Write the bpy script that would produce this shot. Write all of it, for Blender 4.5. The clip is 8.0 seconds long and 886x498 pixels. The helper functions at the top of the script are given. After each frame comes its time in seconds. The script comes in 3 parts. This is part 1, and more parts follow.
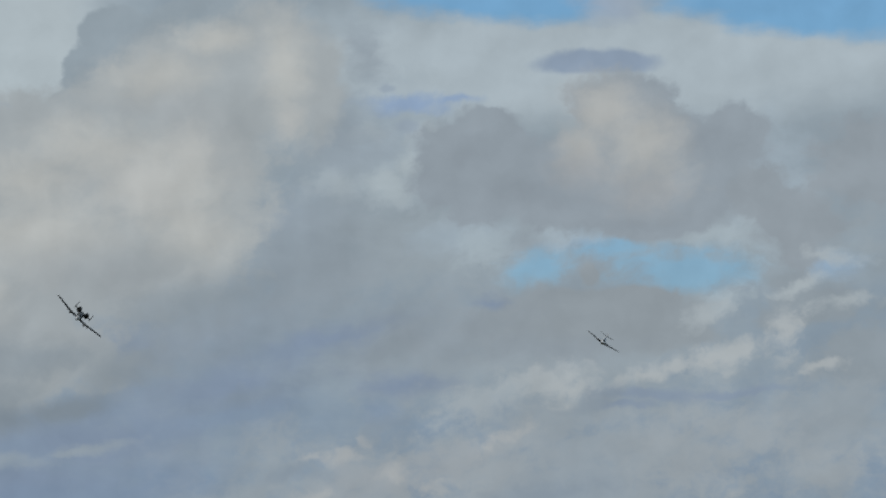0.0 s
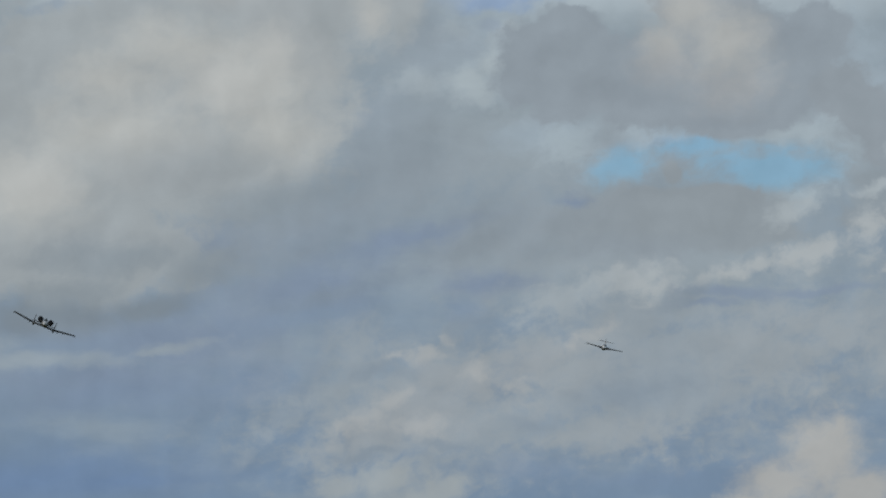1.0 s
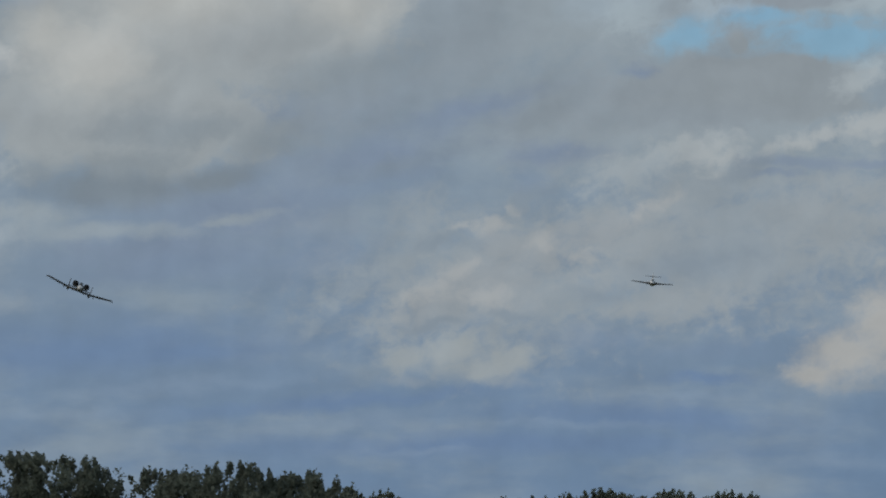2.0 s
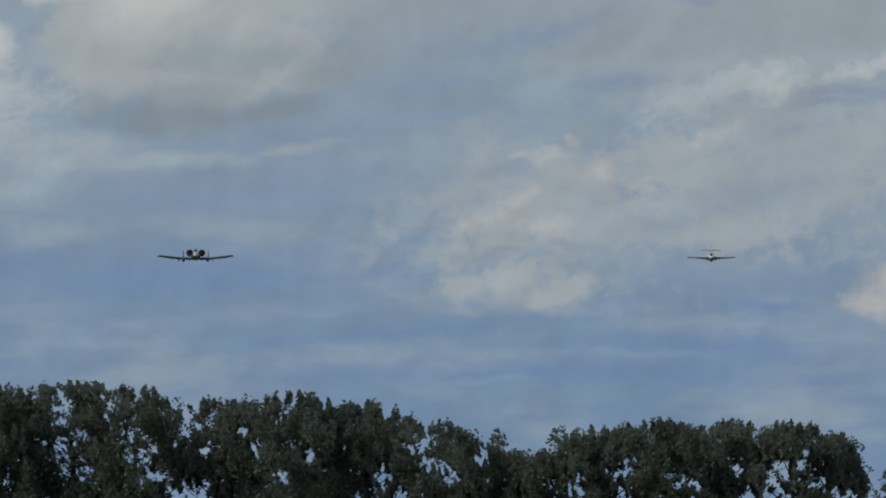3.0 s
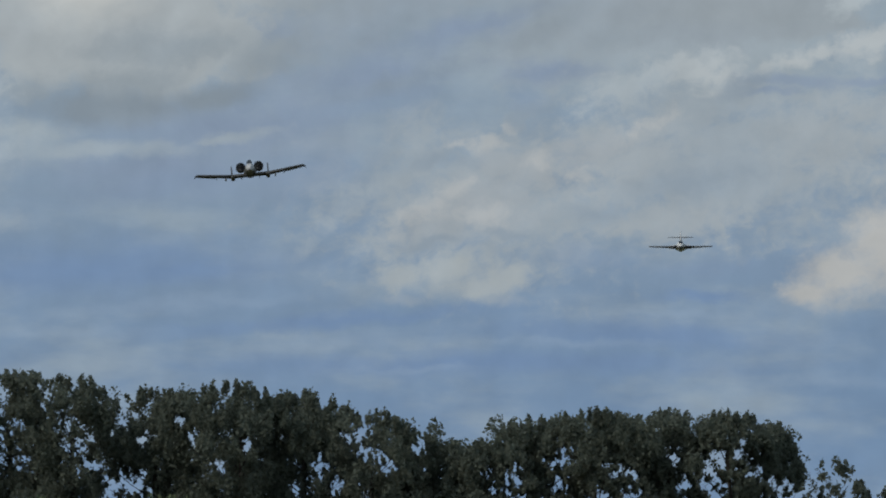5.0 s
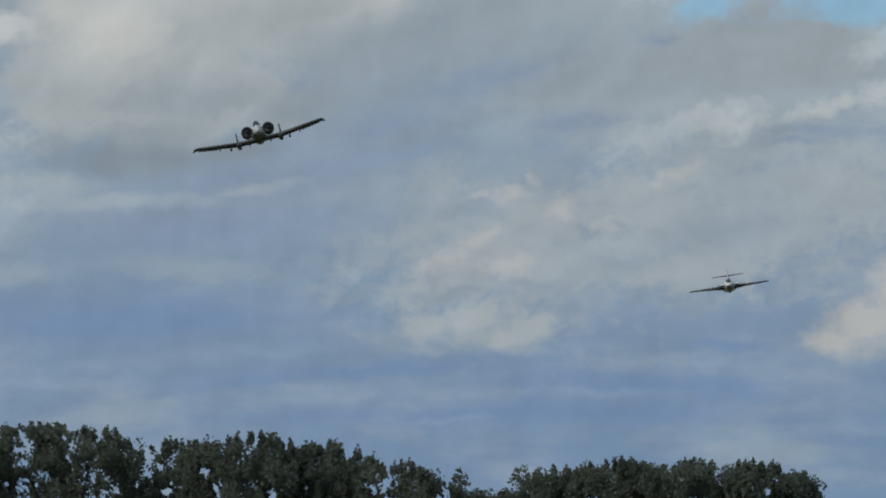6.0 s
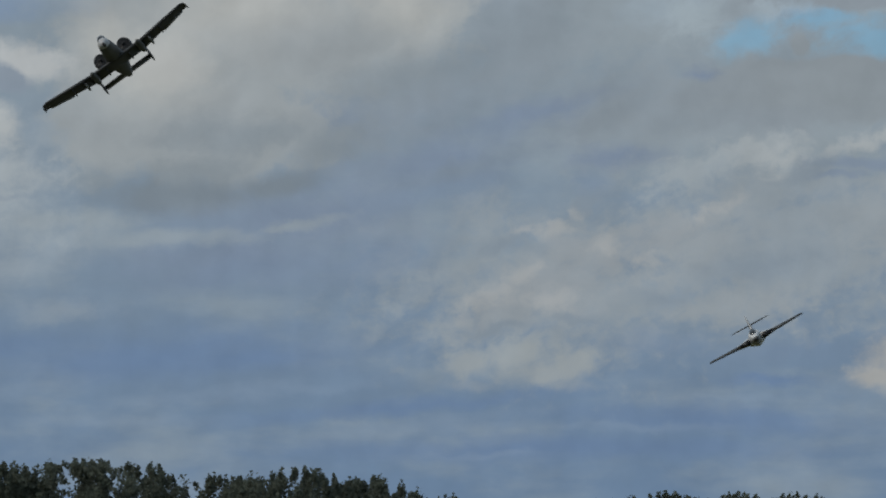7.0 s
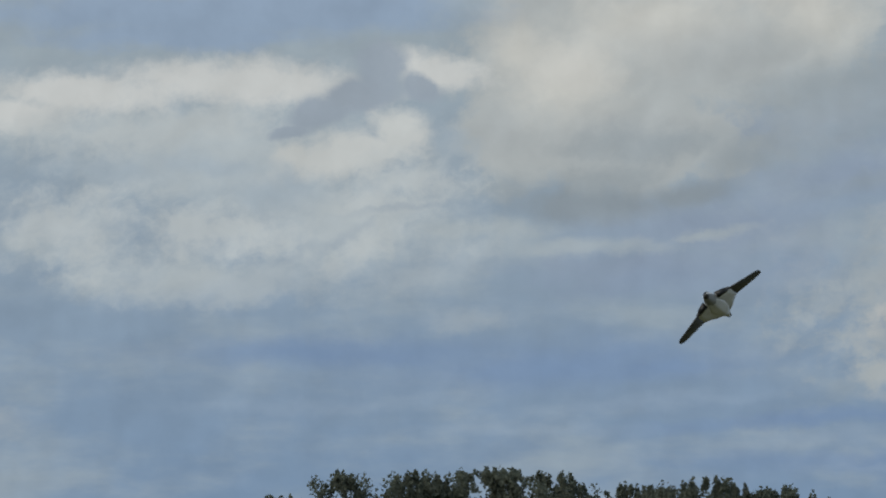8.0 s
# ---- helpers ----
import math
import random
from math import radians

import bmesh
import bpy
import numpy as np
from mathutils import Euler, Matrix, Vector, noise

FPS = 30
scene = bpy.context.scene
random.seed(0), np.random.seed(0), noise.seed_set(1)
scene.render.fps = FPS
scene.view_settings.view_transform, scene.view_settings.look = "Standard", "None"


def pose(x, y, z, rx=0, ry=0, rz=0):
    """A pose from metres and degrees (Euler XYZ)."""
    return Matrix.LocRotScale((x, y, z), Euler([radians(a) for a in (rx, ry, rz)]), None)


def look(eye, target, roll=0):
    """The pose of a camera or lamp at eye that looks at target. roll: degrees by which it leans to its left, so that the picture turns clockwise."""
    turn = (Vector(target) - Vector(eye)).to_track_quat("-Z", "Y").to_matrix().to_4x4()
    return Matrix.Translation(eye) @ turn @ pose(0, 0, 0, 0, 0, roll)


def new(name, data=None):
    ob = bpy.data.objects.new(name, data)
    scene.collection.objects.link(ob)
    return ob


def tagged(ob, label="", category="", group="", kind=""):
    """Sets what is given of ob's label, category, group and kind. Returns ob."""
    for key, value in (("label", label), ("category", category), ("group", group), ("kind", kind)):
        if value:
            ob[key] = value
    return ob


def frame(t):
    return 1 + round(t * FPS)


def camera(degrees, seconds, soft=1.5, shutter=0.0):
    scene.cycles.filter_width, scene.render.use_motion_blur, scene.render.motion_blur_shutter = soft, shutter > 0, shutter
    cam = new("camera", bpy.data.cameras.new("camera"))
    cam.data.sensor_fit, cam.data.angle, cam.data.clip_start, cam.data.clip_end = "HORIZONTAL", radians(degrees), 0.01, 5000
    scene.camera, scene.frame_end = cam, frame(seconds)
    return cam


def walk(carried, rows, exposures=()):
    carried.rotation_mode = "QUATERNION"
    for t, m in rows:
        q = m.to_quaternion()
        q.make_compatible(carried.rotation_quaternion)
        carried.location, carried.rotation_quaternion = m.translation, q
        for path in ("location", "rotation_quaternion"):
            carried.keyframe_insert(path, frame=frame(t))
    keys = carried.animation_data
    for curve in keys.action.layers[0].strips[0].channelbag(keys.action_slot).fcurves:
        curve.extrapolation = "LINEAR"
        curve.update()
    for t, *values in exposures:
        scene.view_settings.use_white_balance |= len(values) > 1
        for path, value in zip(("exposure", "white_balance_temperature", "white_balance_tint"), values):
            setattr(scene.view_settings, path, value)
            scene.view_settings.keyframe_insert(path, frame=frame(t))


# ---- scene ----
EYE = (0.0, 0.0, 1.6)
# seconds, degrees of pan to the left, degrees of tilt above level, roll
AIM = [
    (0.0, -1.462, 6.301, 0.0),
    (0.5, -1.053, 5.872, 0.0),
    (1.0, -0.710, 5.382, 0.0),
    (1.5, -0.532, 4.799, 0.0),
    (2.0, -0.112, 4.211, 0.0),
    (2.2, 0.061, 4.012, 0.0),
    (2.7, 0.317, 3.695, 0.0),
    (3.3, 0.470, 3.506, 0.0),
    (3.5, 0.394, 3.501, 0.0),
    (4.0, 0.102, 3.393, 0.0),
    (4.2, 0.020, 3.317, 0.0),
    (4.7, -0.153, 3.388, 0.0),
    (5.3, -0.102, 3.562, 0.0),
    (5.5, 0.000, 3.623, 0.0),
    (6.0, 0.072, 3.930, -0.2),
    (6.5, 0.169, 4.221, -0.4),
    (7.0, 0.460, 4.252, -0.4),
    (7.2, 0.654, 4.206, -0.4),
    (7.5, 1.523, 4.201, -0.3),
    (7.6, 1.881, 4.278, -0.2),
    (7.8, 2.862, 4.482, 0.0),
    (8.0, 4.191, 4.349, 0.0),
]
cam = camera(8.0, 8.0, soft=2.0)
walk(cam, [(t, pose(*EYE, 90 + tilt, 0, pan) @ pose(0, 0, 0, 0, 0, roll)) for t, pan, tilt, roll in AIM],
     exposures=[(0.0, 0.0, 6500, 10), (1.0, -0.03, 6500, 10), (2.0, -0.10, 6500, 10), (3.5, 0.09, 6500, 10), (5.5, 0.11, 6500, 10), (6.0, 0.10, 6500, 10), (6.5, -0.10, 6500, 10), (7.0, -0.16, 6500, 10), (7.5, -0.19, 6500, 10), (7.8, 0.0, 6600, 10), (8.0, 0.19, 6780, 10)])

# ---- light ----
SUN_AZIMUTH, SUN_HEIGHT = -115.0, 36.0        # degrees to the right of the view's axis, degrees up


def lin(r, g, b):
    """A linear colour from an sRGB one, 0 to 255."""
    return tuple(((c / 255 + 0.055) / 1.055) ** 2.4 for c in (r, g, b)) + (1.0,)


class Graph:
    """Short calls for a node tree."""

    def __init__(self, tree):
        self.tree, self.nodes = tree, tree.nodes

    def put(self, socket, value):
        if isinstance(value, bpy.types.NodeSocket):
            self.tree.links.new(value, socket)
        else:
            socket.default_value = value

    def add(self, kind, **settings):
        node = self.nodes.new(kind)
        for key, value in settings.items():
            setattr(node, key, value)
        return node

    def math(self, op, *values, clamp=False):
        node = self.add("ShaderNodeMath", operation=op, use_clamp=clamp)
        for socket, value in zip(node.inputs, values):
            self.put(socket, value)
        return node.outputs[0]

    def vec(self, op, *values):
        node = self.add("ShaderNodeVectorMath", operation=op)
        for socket, value in zip(node.inputs, values):
            self.put(socket, value)
        return node.outputs["Value" if op in ("LENGTH", "DOT_PRODUCT") else "Vector"]

    def mix(self, factor, a, b):
        node = self.add("ShaderNodeMix", data_type="RGBA")
        self.put(node.inputs[0], factor), self.put(node.inputs[6], a), self.put(node.inputs[7], b)
        return node.outputs[2]

    def noise(self, where, scale, detail=5.0, rough=0.55, out="Fac"):
        node = self.add("ShaderNodeTexNoise")
        self.put(node.inputs["Vector"], where)
        node.inputs["Scale"].default_value, node.inputs["Detail"].default_value = scale, detail
        node.inputs["Roughness"].default_value = rough
        return node.outputs[out]

    def step(self, value, low, high):
        node = self.add("ShaderNodeMapRange", interpolation_type="SMOOTHSTEP")
        self.put(node.inputs[0], value)
        node.inputs[1].default_value, node.inputs[2].default_value = low, high
        return node.outputs[0]


def cloudy_sky():
    world = bpy.data.worlds.new("cloudy_sky")
    scene.world = world
    world.use_nodes = True
    g = Graph(world.node_tree)
    g.nodes.clear()
    sky = g.add("ShaderNodeTexSky", sky_type="NISHITA", sun_disc=False)
    sky.sun_elevation, sky.sun_rotation = radians(SUN_HEIGHT), radians(SUN_AZIMUTH)
    sky.air_density, sky.dust_density, sky.ozone_density = 1.0, 0.2, 3.0
    clear = g.vec("MULTIPLY", sky.outputs[0], CLEAR)
    # the sky's own degrees: to the right, up
    way = g.add("ShaderNodeTexCoord").outputs["Generated"]
    split = g.add("ShaderNodeSeparateXYZ")
    g.put(split.inputs[0], way)
    join = g.add("ShaderNodeCombineXYZ")
    g.put(join.inputs[0], g.math("MULTIPLY", g.math("ARCTAN2", split.outputs[0], split.outputs[1]), 57.2958))
    g.put(join.inputs[1], g.math("MULTIPLY", g.math("ARCSINE", split.outputs[2]), 57.2958))
    at = join.outputs[0]
    # billows and streaks bend the outlines of the clouds
    half = (0.5, 0.5, 0.5)
    coarse = g.vec("SUBTRACT", g.noise(at, 0.9, 3, 0.5, "Color"), half)
    fine = g.vec("SUBTRACT", g.noise(at, 3.0, 7, 0.58, "Color"), half)
    puffed = g.vec("MULTIPLY_ADD", coarse, (0.42, 0.32, 0), g.vec("MULTIPLY_ADD", fine, (0.50, 0.44, 0), at))
    flat = g.vec("MULTIPLY", at, (0.35, 1.0, 1.0))
    streak = g.vec("SUBTRACT", g.noise(flat, 2.4, 6, 0.6, "Color"), half)
    drawn = g.vec("MULTIPLY_ADD", streak, (1.1, 0.3, 0), g.vec("MULTIPLY_ADD", fine, (0.30, 0.18, 0), at))
    firm = g.vec("MULTIPLY_ADD", fine, (0.22, 0.16, 0), at)
    ragged = g.vec("MULTIPLY_ADD", coarse, (0.20, 0.12, 0), g.vec("MULTIPLY_ADD", fine, (0.50, 0.30, 0), at))
    grain = g.noise(g.vec("MULTIPLY_ADD", fine, (0.25, 0.2, 0), at), 1.4, 6, 0.52)
    # tufts drawn out by the wind, rising to the right
    tilted = g.add("ShaderNodeVectorRotate", rotation_type="Z_AXIS")
    g.put(tilted.inputs["Vector"], g.vec("MULTIPLY_ADD", fine, (0.30, 0.22, 0), at))
    tilted.inputs["Angle"].default_value = -radians(18)
    heap = g.noise(g.vec("MULTIPLY", tilted.outputs[0], (0.6, 1.1, 1.0)), 3.0, 8, 0.6)
    crisp = g.noise(firm, 8.0, 6, 0.6)
    soft_grain = g.noise(flat, 1.5, 6, 0.55)
    # relief of the vapour: light from the upper left, put into its tint
    knobs = g.vec("MULTIPLY_ADD", fine, (0.18, 0.18, 0), at)
    relief = g.math("SUBTRACT", g.noise(knobs, 1.2, 5, 0.5), g.noise(g.vec("ADD", knobs, (-0.10, 0.12, 0)), 1.2, 5, 0.5))

    def shape(lumps, where):
        field = None
        for u, v, ru, rv, *slant in lumps:
            if slant:
                turn = g.add("ShaderNodeVectorRotate", rotation_type="Z_AXIS")
                g.put(turn.inputs["Vector"], where)
                turn.inputs["Center"].default_value, turn.inputs["Angle"].default_value = (u, v, 0), -radians(slant[0])
            place = turn.outputs[0] if slant else where
            far = g.vec("LENGTH", g.vec("MULTIPLY_ADD", place, (1 / ru, 1 / rv, 0), (-u / ru, -v / rv, 0)))
            near = g.math("SUBTRACT", 1.0, far)
            field = near if field is None else g.math("SMOOTH_MAX", field, near, 0.25)
        return field

    # rounded knobs that swell out of the edges of heaped clouds
    knob = g.add("ShaderNodeTexVoronoi", voronoi_dimensions="2D", feature="SMOOTH_F1", normalize=True)
    g.put(knob.inputs["Vector"], g.vec("MULTIPLY_ADD", fine, (0.16, 0.14, 0), at))
    for key, value in (("Scale", 2.1), ("Detail", 3.0), ("Roughness", 0.55), ("Lacunarity", 2.3), ("Smoothness", 0.35)):
        knob.inputs[key].default_value = value
    swell = g.math("SUBTRACT", 0.36, knob.outputs["Distance"])

    def paint(under, tint, lumps, edge, cover=1.0, where=puffed, mottle=0.0, puff=0.0):
        field = shape(lumps, where)
        if puff:
            field = g.math("MULTIPLY_ADD", swell, puff, field)
        if mottle:
            field = g.math("MULTIPLY_ADD", g.math("SUBTRACT", heap, 0.5), mottle * 2.2, field)
            field = g.math("MULTIPLY_ADD", g.math("SUBTRACT", crisp, 0.5), mottle * 1.1, field)
        return g.mix(g.math("MULTIPLY", g.step(field, 0.0, edge), cover), under, lin(*tint) if isinstance(tint, tuple) else tint)

    # open cover all over the sky, thicker and bluer towards the horizon
    up = g.add("ShaderNodeSeparateXYZ")
    g.put(up.inputs[0], drawn)
    high = g.step(up.outputs[1], 1.0, 7.5)
    deck = g.mix(high, lin(107, 132, 161), lin(140, 154, 164))
    deck = g.mix(g.math("MULTIPLY", g.step(soft_grain, 0.42, 0.72), 0.6), deck, lin(150, 163, 171))
    deck = g.mix(g.math("MULTIPLY", g.step(grain, 0.5, 0.75), 0.25), deck, lin(120, 138, 156))
    open_sky = g.math("MULTIPLY", g.step(soft_grain, 0.5, 0.36), g.step(up.outputs[1], 9.0, 16.0))
    colour = g.mix(open_sky, deck, clear)
    # pale veil across the top
    colour = paint(colour, (166, 179, 187), [(2.82, 7.99, 4.96, 0.72), (-2.44, 8.24, 1.43, 1.1)], 0.6, where=drawn)
    # open blue above it
    colour = paint(colour, clear, [(1.9, 8.61, 1.49, 0.32, -4), (4.81, 8.51, 1.71, 0.36, -5)], 0.5, where=drawn)
    # thin veil across the blue
    colour = paint(colour, (152, 166, 182), [(3.07, 8.51, 0.61, 0.22)], 0.8, cover=0.8, where=drawn)
    # broken grey middle
    colour = paint(colour, (147, 159, 167), [(1.54, 6.41, 2.14, 0.97), (4.09, 6.41, 2.14, 0.92), (2.56, 5.29, 2.65, 0.77), (0.73, 7.02, 0.71, 0.71)], 0.8, mottle=0.48)
    # bluish haze between the heaps
    colour = paint(colour, (155, 170, 181), [(1.03, 7.22, 0.88, 0.83), (4.45, 6.87, 0.72, 0.94), (1.7, 6.41, 0.72, 0.33)], 0.9, cover=0.85, where=drawn, mottle=0.55)
    # thin blue streak
    colour = paint(colour, (133, 157, 190), [(1.14, 7.61, 0.68, 0.14, 3), (1.54, 7.64, 0.31, 0.07)], 0.9, cover=0.75, where=ragged, mottle=0.41)
    # open blue hole
    colour = paint(colour, clear, [(2.36, 6.1, 0.66, 0.24, 6), (3.64, 6.11, 0.94, 0.33, 2), (3.02, 6.31, 0.5, 0.22)], 0.9, cover=0.75, where=drawn, mottle=0.61)
    # thin blue beside the bank
    colour = paint(colour, (146, 176, 205), [(5.01, 6.19, 0.5, 0.19), (2.67, 6.41, 0.5, 0.17)], 1.0, cover=0.6, where=drawn, mottle=0.44)
    # pale rim of the hole
    colour = paint(colour, (163, 177, 185), [(1.85, 6.31, 0.37, 0.37, 30), (2.56, 6.45, 0.75, 0.15), (3.94, 6.43, 0.81, 0.16), (4.3, 6.61, 0.31, 0.56), (3.94, 5.82, 0.56, 0.2, 12), (4.15, 6.87, 0.16, 0.37, -20), (1.7, 6.79, 0.25, 0.21)], 0.9, cover=0.75, where=ragged, mottle=0.81)
    # pale puffs
    colour = paint(colour, (168, 180, 186), [(0.79, 7.35, 0.34, 0.15, 8), (1.37, 7.36, 0.26, 0.15, 15), (0.97, 6.89, 0.36, 0.29), (0.47, 6.87, 0.37, 0.19), (1.14, 7.07, 0.25, 0.25)], 0.8, cover=0.85, where=ragged, mottle=0.68, puff=0.3)
    # lens cloud
    colour = paint(colour, (137, 153, 172), [(2.87, 7.98, 0.69, 0.15)], 0.4, where=firm)
    # veil under it
    colour = paint(colour, (164, 177, 185), [(2.87, 7.81, 0.92, 0.11)], 0.5, cover=0.95, where=at)
    # small grey tufts
    colour = paint(colour, (146, 160, 174), [(0.96, 7.76, 0.12, 0.06), (1.14, 7.4, 0.17, 0.09), (-0.09, 6.56, 0.31, 0.13, 25)], 0.7, cover=0.8, where=firm, mottle=0.48, puff=0.3)
    # grey cumulus beside the hole
    colour = paint(colour, (143, 154, 163), [(1.8, 7.02, 0.69, 0.56), (2.56, 6.87, 0.92, 0.48), (3.53, 7.02, 0.97, 0.61), (4.09, 7.28, 0.43, 0.33), (1.85, 7.35, 0.41, 0.27), (3.07, 7.58, 0.59, 0.37), (3.33, 6.56, 0.71, 0.22)], 0.3, where=firm, mottle=0.36, puff=0.55)
    # its dim folds
    colour = paint(colour, (134, 144, 153), [(2.36, 6.77, 0.71, 0.22, -8), (3.84, 7.28, 0.46, 0.26), (1.65, 7.17, 0.36, 0.2), (2.21, 6.41, 0.26, 0.17), (3.18, 6.51, 0.56, 0.11)], 1.0, cover=0.45, where=firm, mottle=0.6, puff=0.3)
    # its lit crown
    colour = paint(colour, (174, 177, 176), [(2.92, 7.56, 0.56, 0.46), (3.28, 7.22, 0.71, 0.56, -30), (2.77, 7.22, 0.36, 0.36)], 1.0, cover=0.9, where=firm, mottle=0.36, puff=0.4)
    # warm side below the crown
    colour = paint(colour, (156, 160, 163), [(3.28, 6.82, 0.61, 0.34), (2.72, 7.02, 0.46, 0.31)], 1.0, cover=0.6, where=firm, mottle=0.48, puff=0.3)
    # grey bank to its side
    colour = paint(colour, (143, 153, 161), [(5.27, 7.07, 0.56, 0.51), (4.71, 6.56, 0.56, 0.32), (4.35, 6.79, 0.31, 0.31), (4.71, 6.26, 0.26, 0.26)], 0.45, cover=0.95, where=firm, mottle=0.54, puff=0.5)
    # grey peak under the hole
    colour = paint(colour, (143, 153, 160), [(2.8, 6.1, 0.12, 0.15), (2.77, 5.64, 1.48, 0.38), (3.58, 5.53, 0.56, 0.12), (3.18, 5.85, 0.61, 0.15)], 0.4, where=firm, mottle=0.42, puff=0.3)
    # broad grey sheet
    colour = paint(colour, (139, 150, 159), [(1.34, 5.54, 1.65, 0.61, 8), (0.32, 6, 1.21, 0.61, 30), (2.21, 5.39, 1.32, 0.28)], 1.0, cover=0.8, where=drawn, mottle=0.33)
    # blue-grey hollows in the sheet
    colour = paint(colour, (126, 142, 163), [(1.8, 5.85, 0.33, 0.11), (0.32, 5.44, 1.21, 0.22, 15), (-0.6, 5.03, 1.65, 0.44, 14), (1.03, 5.08, 0.77, 0.17), (-1.77, 4.57, 1.98, 0.66, 6), (-2.23, 4.16, 1.98, 0.44), (-1.21, 5.44, 1.43, 0.39, 10)], 1.0, cover=0.9, where=drawn, mottle=0.44)
    # ragged bank beyond the ridge
    colour = paint(colour, (140, 151, 159), [(4.86, 5.77, 0.61, 0.23), (5.27, 5.34, 0.56, 0.41), (4.6, 6, 0.26, 0.17), (4.45, 5.64, 0.26, 0.17)], 0.55, cover=0.95, where=firm, mottle=0.6, puff=0.5)
    # light on its edge
    colour = paint(colour, (168, 178, 183), [(5.06, 6.23, 0.37, 0.11, -6), (4.71, 5.97, 0.37, 0.07, 20), (3.89, 5.69, 0.37, 0.15, 20), (5.12, 5.8, 0.37, 0.11, 12)], 1.0, cover=0.75, where=ragged, mottle=0.94, puff=0.3)
    # mottled grey under the ridge
    colour = paint(colour, (146, 157, 165), [(3.07, 4.52, 2.61, 0.68), (4.86, 4.67, 1.24, 0.68), (2.49, 4.22, 2.61, 0.93), (0.5, 3.91, 2.05, 1.06)], 0.8, cover=0.9, where=ragged, mottle=0.81)
    # bright ridge
    colour = paint(colour, (170, 177, 180), [(3.53, 5.22, 0.81, 0.12, 8), (4.15, 5.39, 0.62, 0.16, 14), (4.58, 5.54, 0.31, 0.27), (4.94, 5.24, 0.31, 0.07, 10), (2.49, 5.1, 0.68, 0.2, -4)], 1.0, cover=0.85, where=ragged, mottle=1.01, puff=0.35)
    # thinner tail of the ridge
    colour = paint(colour, (160, 170, 176), [(1.95, 4.96, 0.81, 0.22, 20), (1.54, 4.8, 0.56, 0.16, 20)], 1.0, cover=0.6, where=ragged, mottle=1.08, puff=0.4)
    # blue-grey lens under the ridge
    colour = paint(colour, (131, 146, 164), [(3.41, 4.99, 0.65, 0.1, -4), (4.15, 5.01, 0.68, 0.07, 6), (3.13, 4.9, 0.37, 0.06)], 0.8, cover=0.9, where=ragged, mottle=0.41)
    # beige heaps
    colour = paint(colour, (153, 162, 168), [(3.58, 4.57, 0.75, 0.25, 8), (4.35, 4.62, 0.81, 0.29), (1.03, 4.27, 0.56, 0.25, 15), (2, 4.47, 0.37, 0.19, 30), (4.96, 4.27, 0.68, 0.37), (1.72, 4.22, 1, 0.37, 15), (3.66, 4.42, 0.87, 0.47), (2.23, 3.71, 1, 0.29)], 1.0, cover=0.75, where=ragged, mottle=0.94, puff=0.4)
    # pale heap
    colour = paint(colour, (153, 161, 167), [(0.5, 3.91, 1.06, 0.5, 20), (-0.01, 3.71, 0.56, 0.29, 20), (0.91, 4.17, 0.75, 0.37), (1.52, 4.37, 0.68, 0.22, 18)], 1.0, cover=0.7, where=ragged, mottle=0.68, puff=0.5)
    # bright flecks
    colour = paint(colour, (175, 178, 178), [(0.53, 4.4, 0.21, 0.14, 30), (0.23, 4.01, 0.25, 0.14, 20), (-0.06, 3.81, 0.37, 0.16, 15), (0.5, 3.76, 0.37, 0.16), (1.98, 4.56, 0.37, 0.1, 28), (0.73, 4.57, 0.11, 0.07), (1.01, 4.27, 0.25, 0.1), (1.37, 4.14, 0.31, 0.12, 20), (0.3, 4.37, 0.25, 0.06)], 1.0, cover=0.5, where=ragged, mottle=0.81, puff=0.5)
    # grey hollows in the heap
    colour = paint(colour, (131, 145, 158), [(0.14, 4.24, 0.5, 0.11, 6), (0.02, 3.54, 0.5, 0.07), (0.7, 3.6, 0.37, 0.07), (2.44, 4.11, 0.87, 0.21, 10), (2.9, 4.98, 0.44, 0.11, 20), (0.91, 4.68, 0.31, 0.11, 25), (1.52, 3.81, 0.44, 0.12), (-0.37, 4.93, 0.87, 0.15, 14)], 1.0, cover=0.75, where=ragged, mottle=0.68)
    # blue gap
    colour = paint(colour, (122, 142, 167), [(-0.62, 4.78, 1.1, 0.24, 14), (-1.03, 4.17, 0.94, 0.33, 20), (-2.2, 4.01, 1.43, 0.25, 4), (0.96, 4.83, 0.33, 0.2), (1.47, 3.4, 0.66, 0.19), (2.49, 3.3, 1.1, 0.14)], 1.0, cover=0.45, where=drawn, mottle=0.39)
    # faint tuft
    colour = paint(colour, (147, 160, 171), [(-1.11, 3.45, 0.23, 0.08, 38), (-0.88, 3.68, 0.26, 0.1, 45), (-0.62, 3.91, 0.36, 0.15, 30)], 1.0, cover=0.75, where=firm, mottle=0.72, puff=0.3)
    # bright patch
    colour = paint(colour, (158, 166, 169), [(-0.24, 3.24, 0.32, 0.22), (0.19, 3.29, 0.43, 0.22), (0.7, 3.23, 0.37, 0.22), (0.45, 3.12, 0.61, 0.18)], 0.8, cover=0.78, where=firm, mottle=0.36, puff=0.4)
    # its dim underside
    colour = paint(colour, (143, 155, 166), [(-0.21, 3.01, 0.36, 0.08), (0.7, 3, 0.41, 0.08)], 1.0, cover=0.6, where=firm, mottle=0.36)
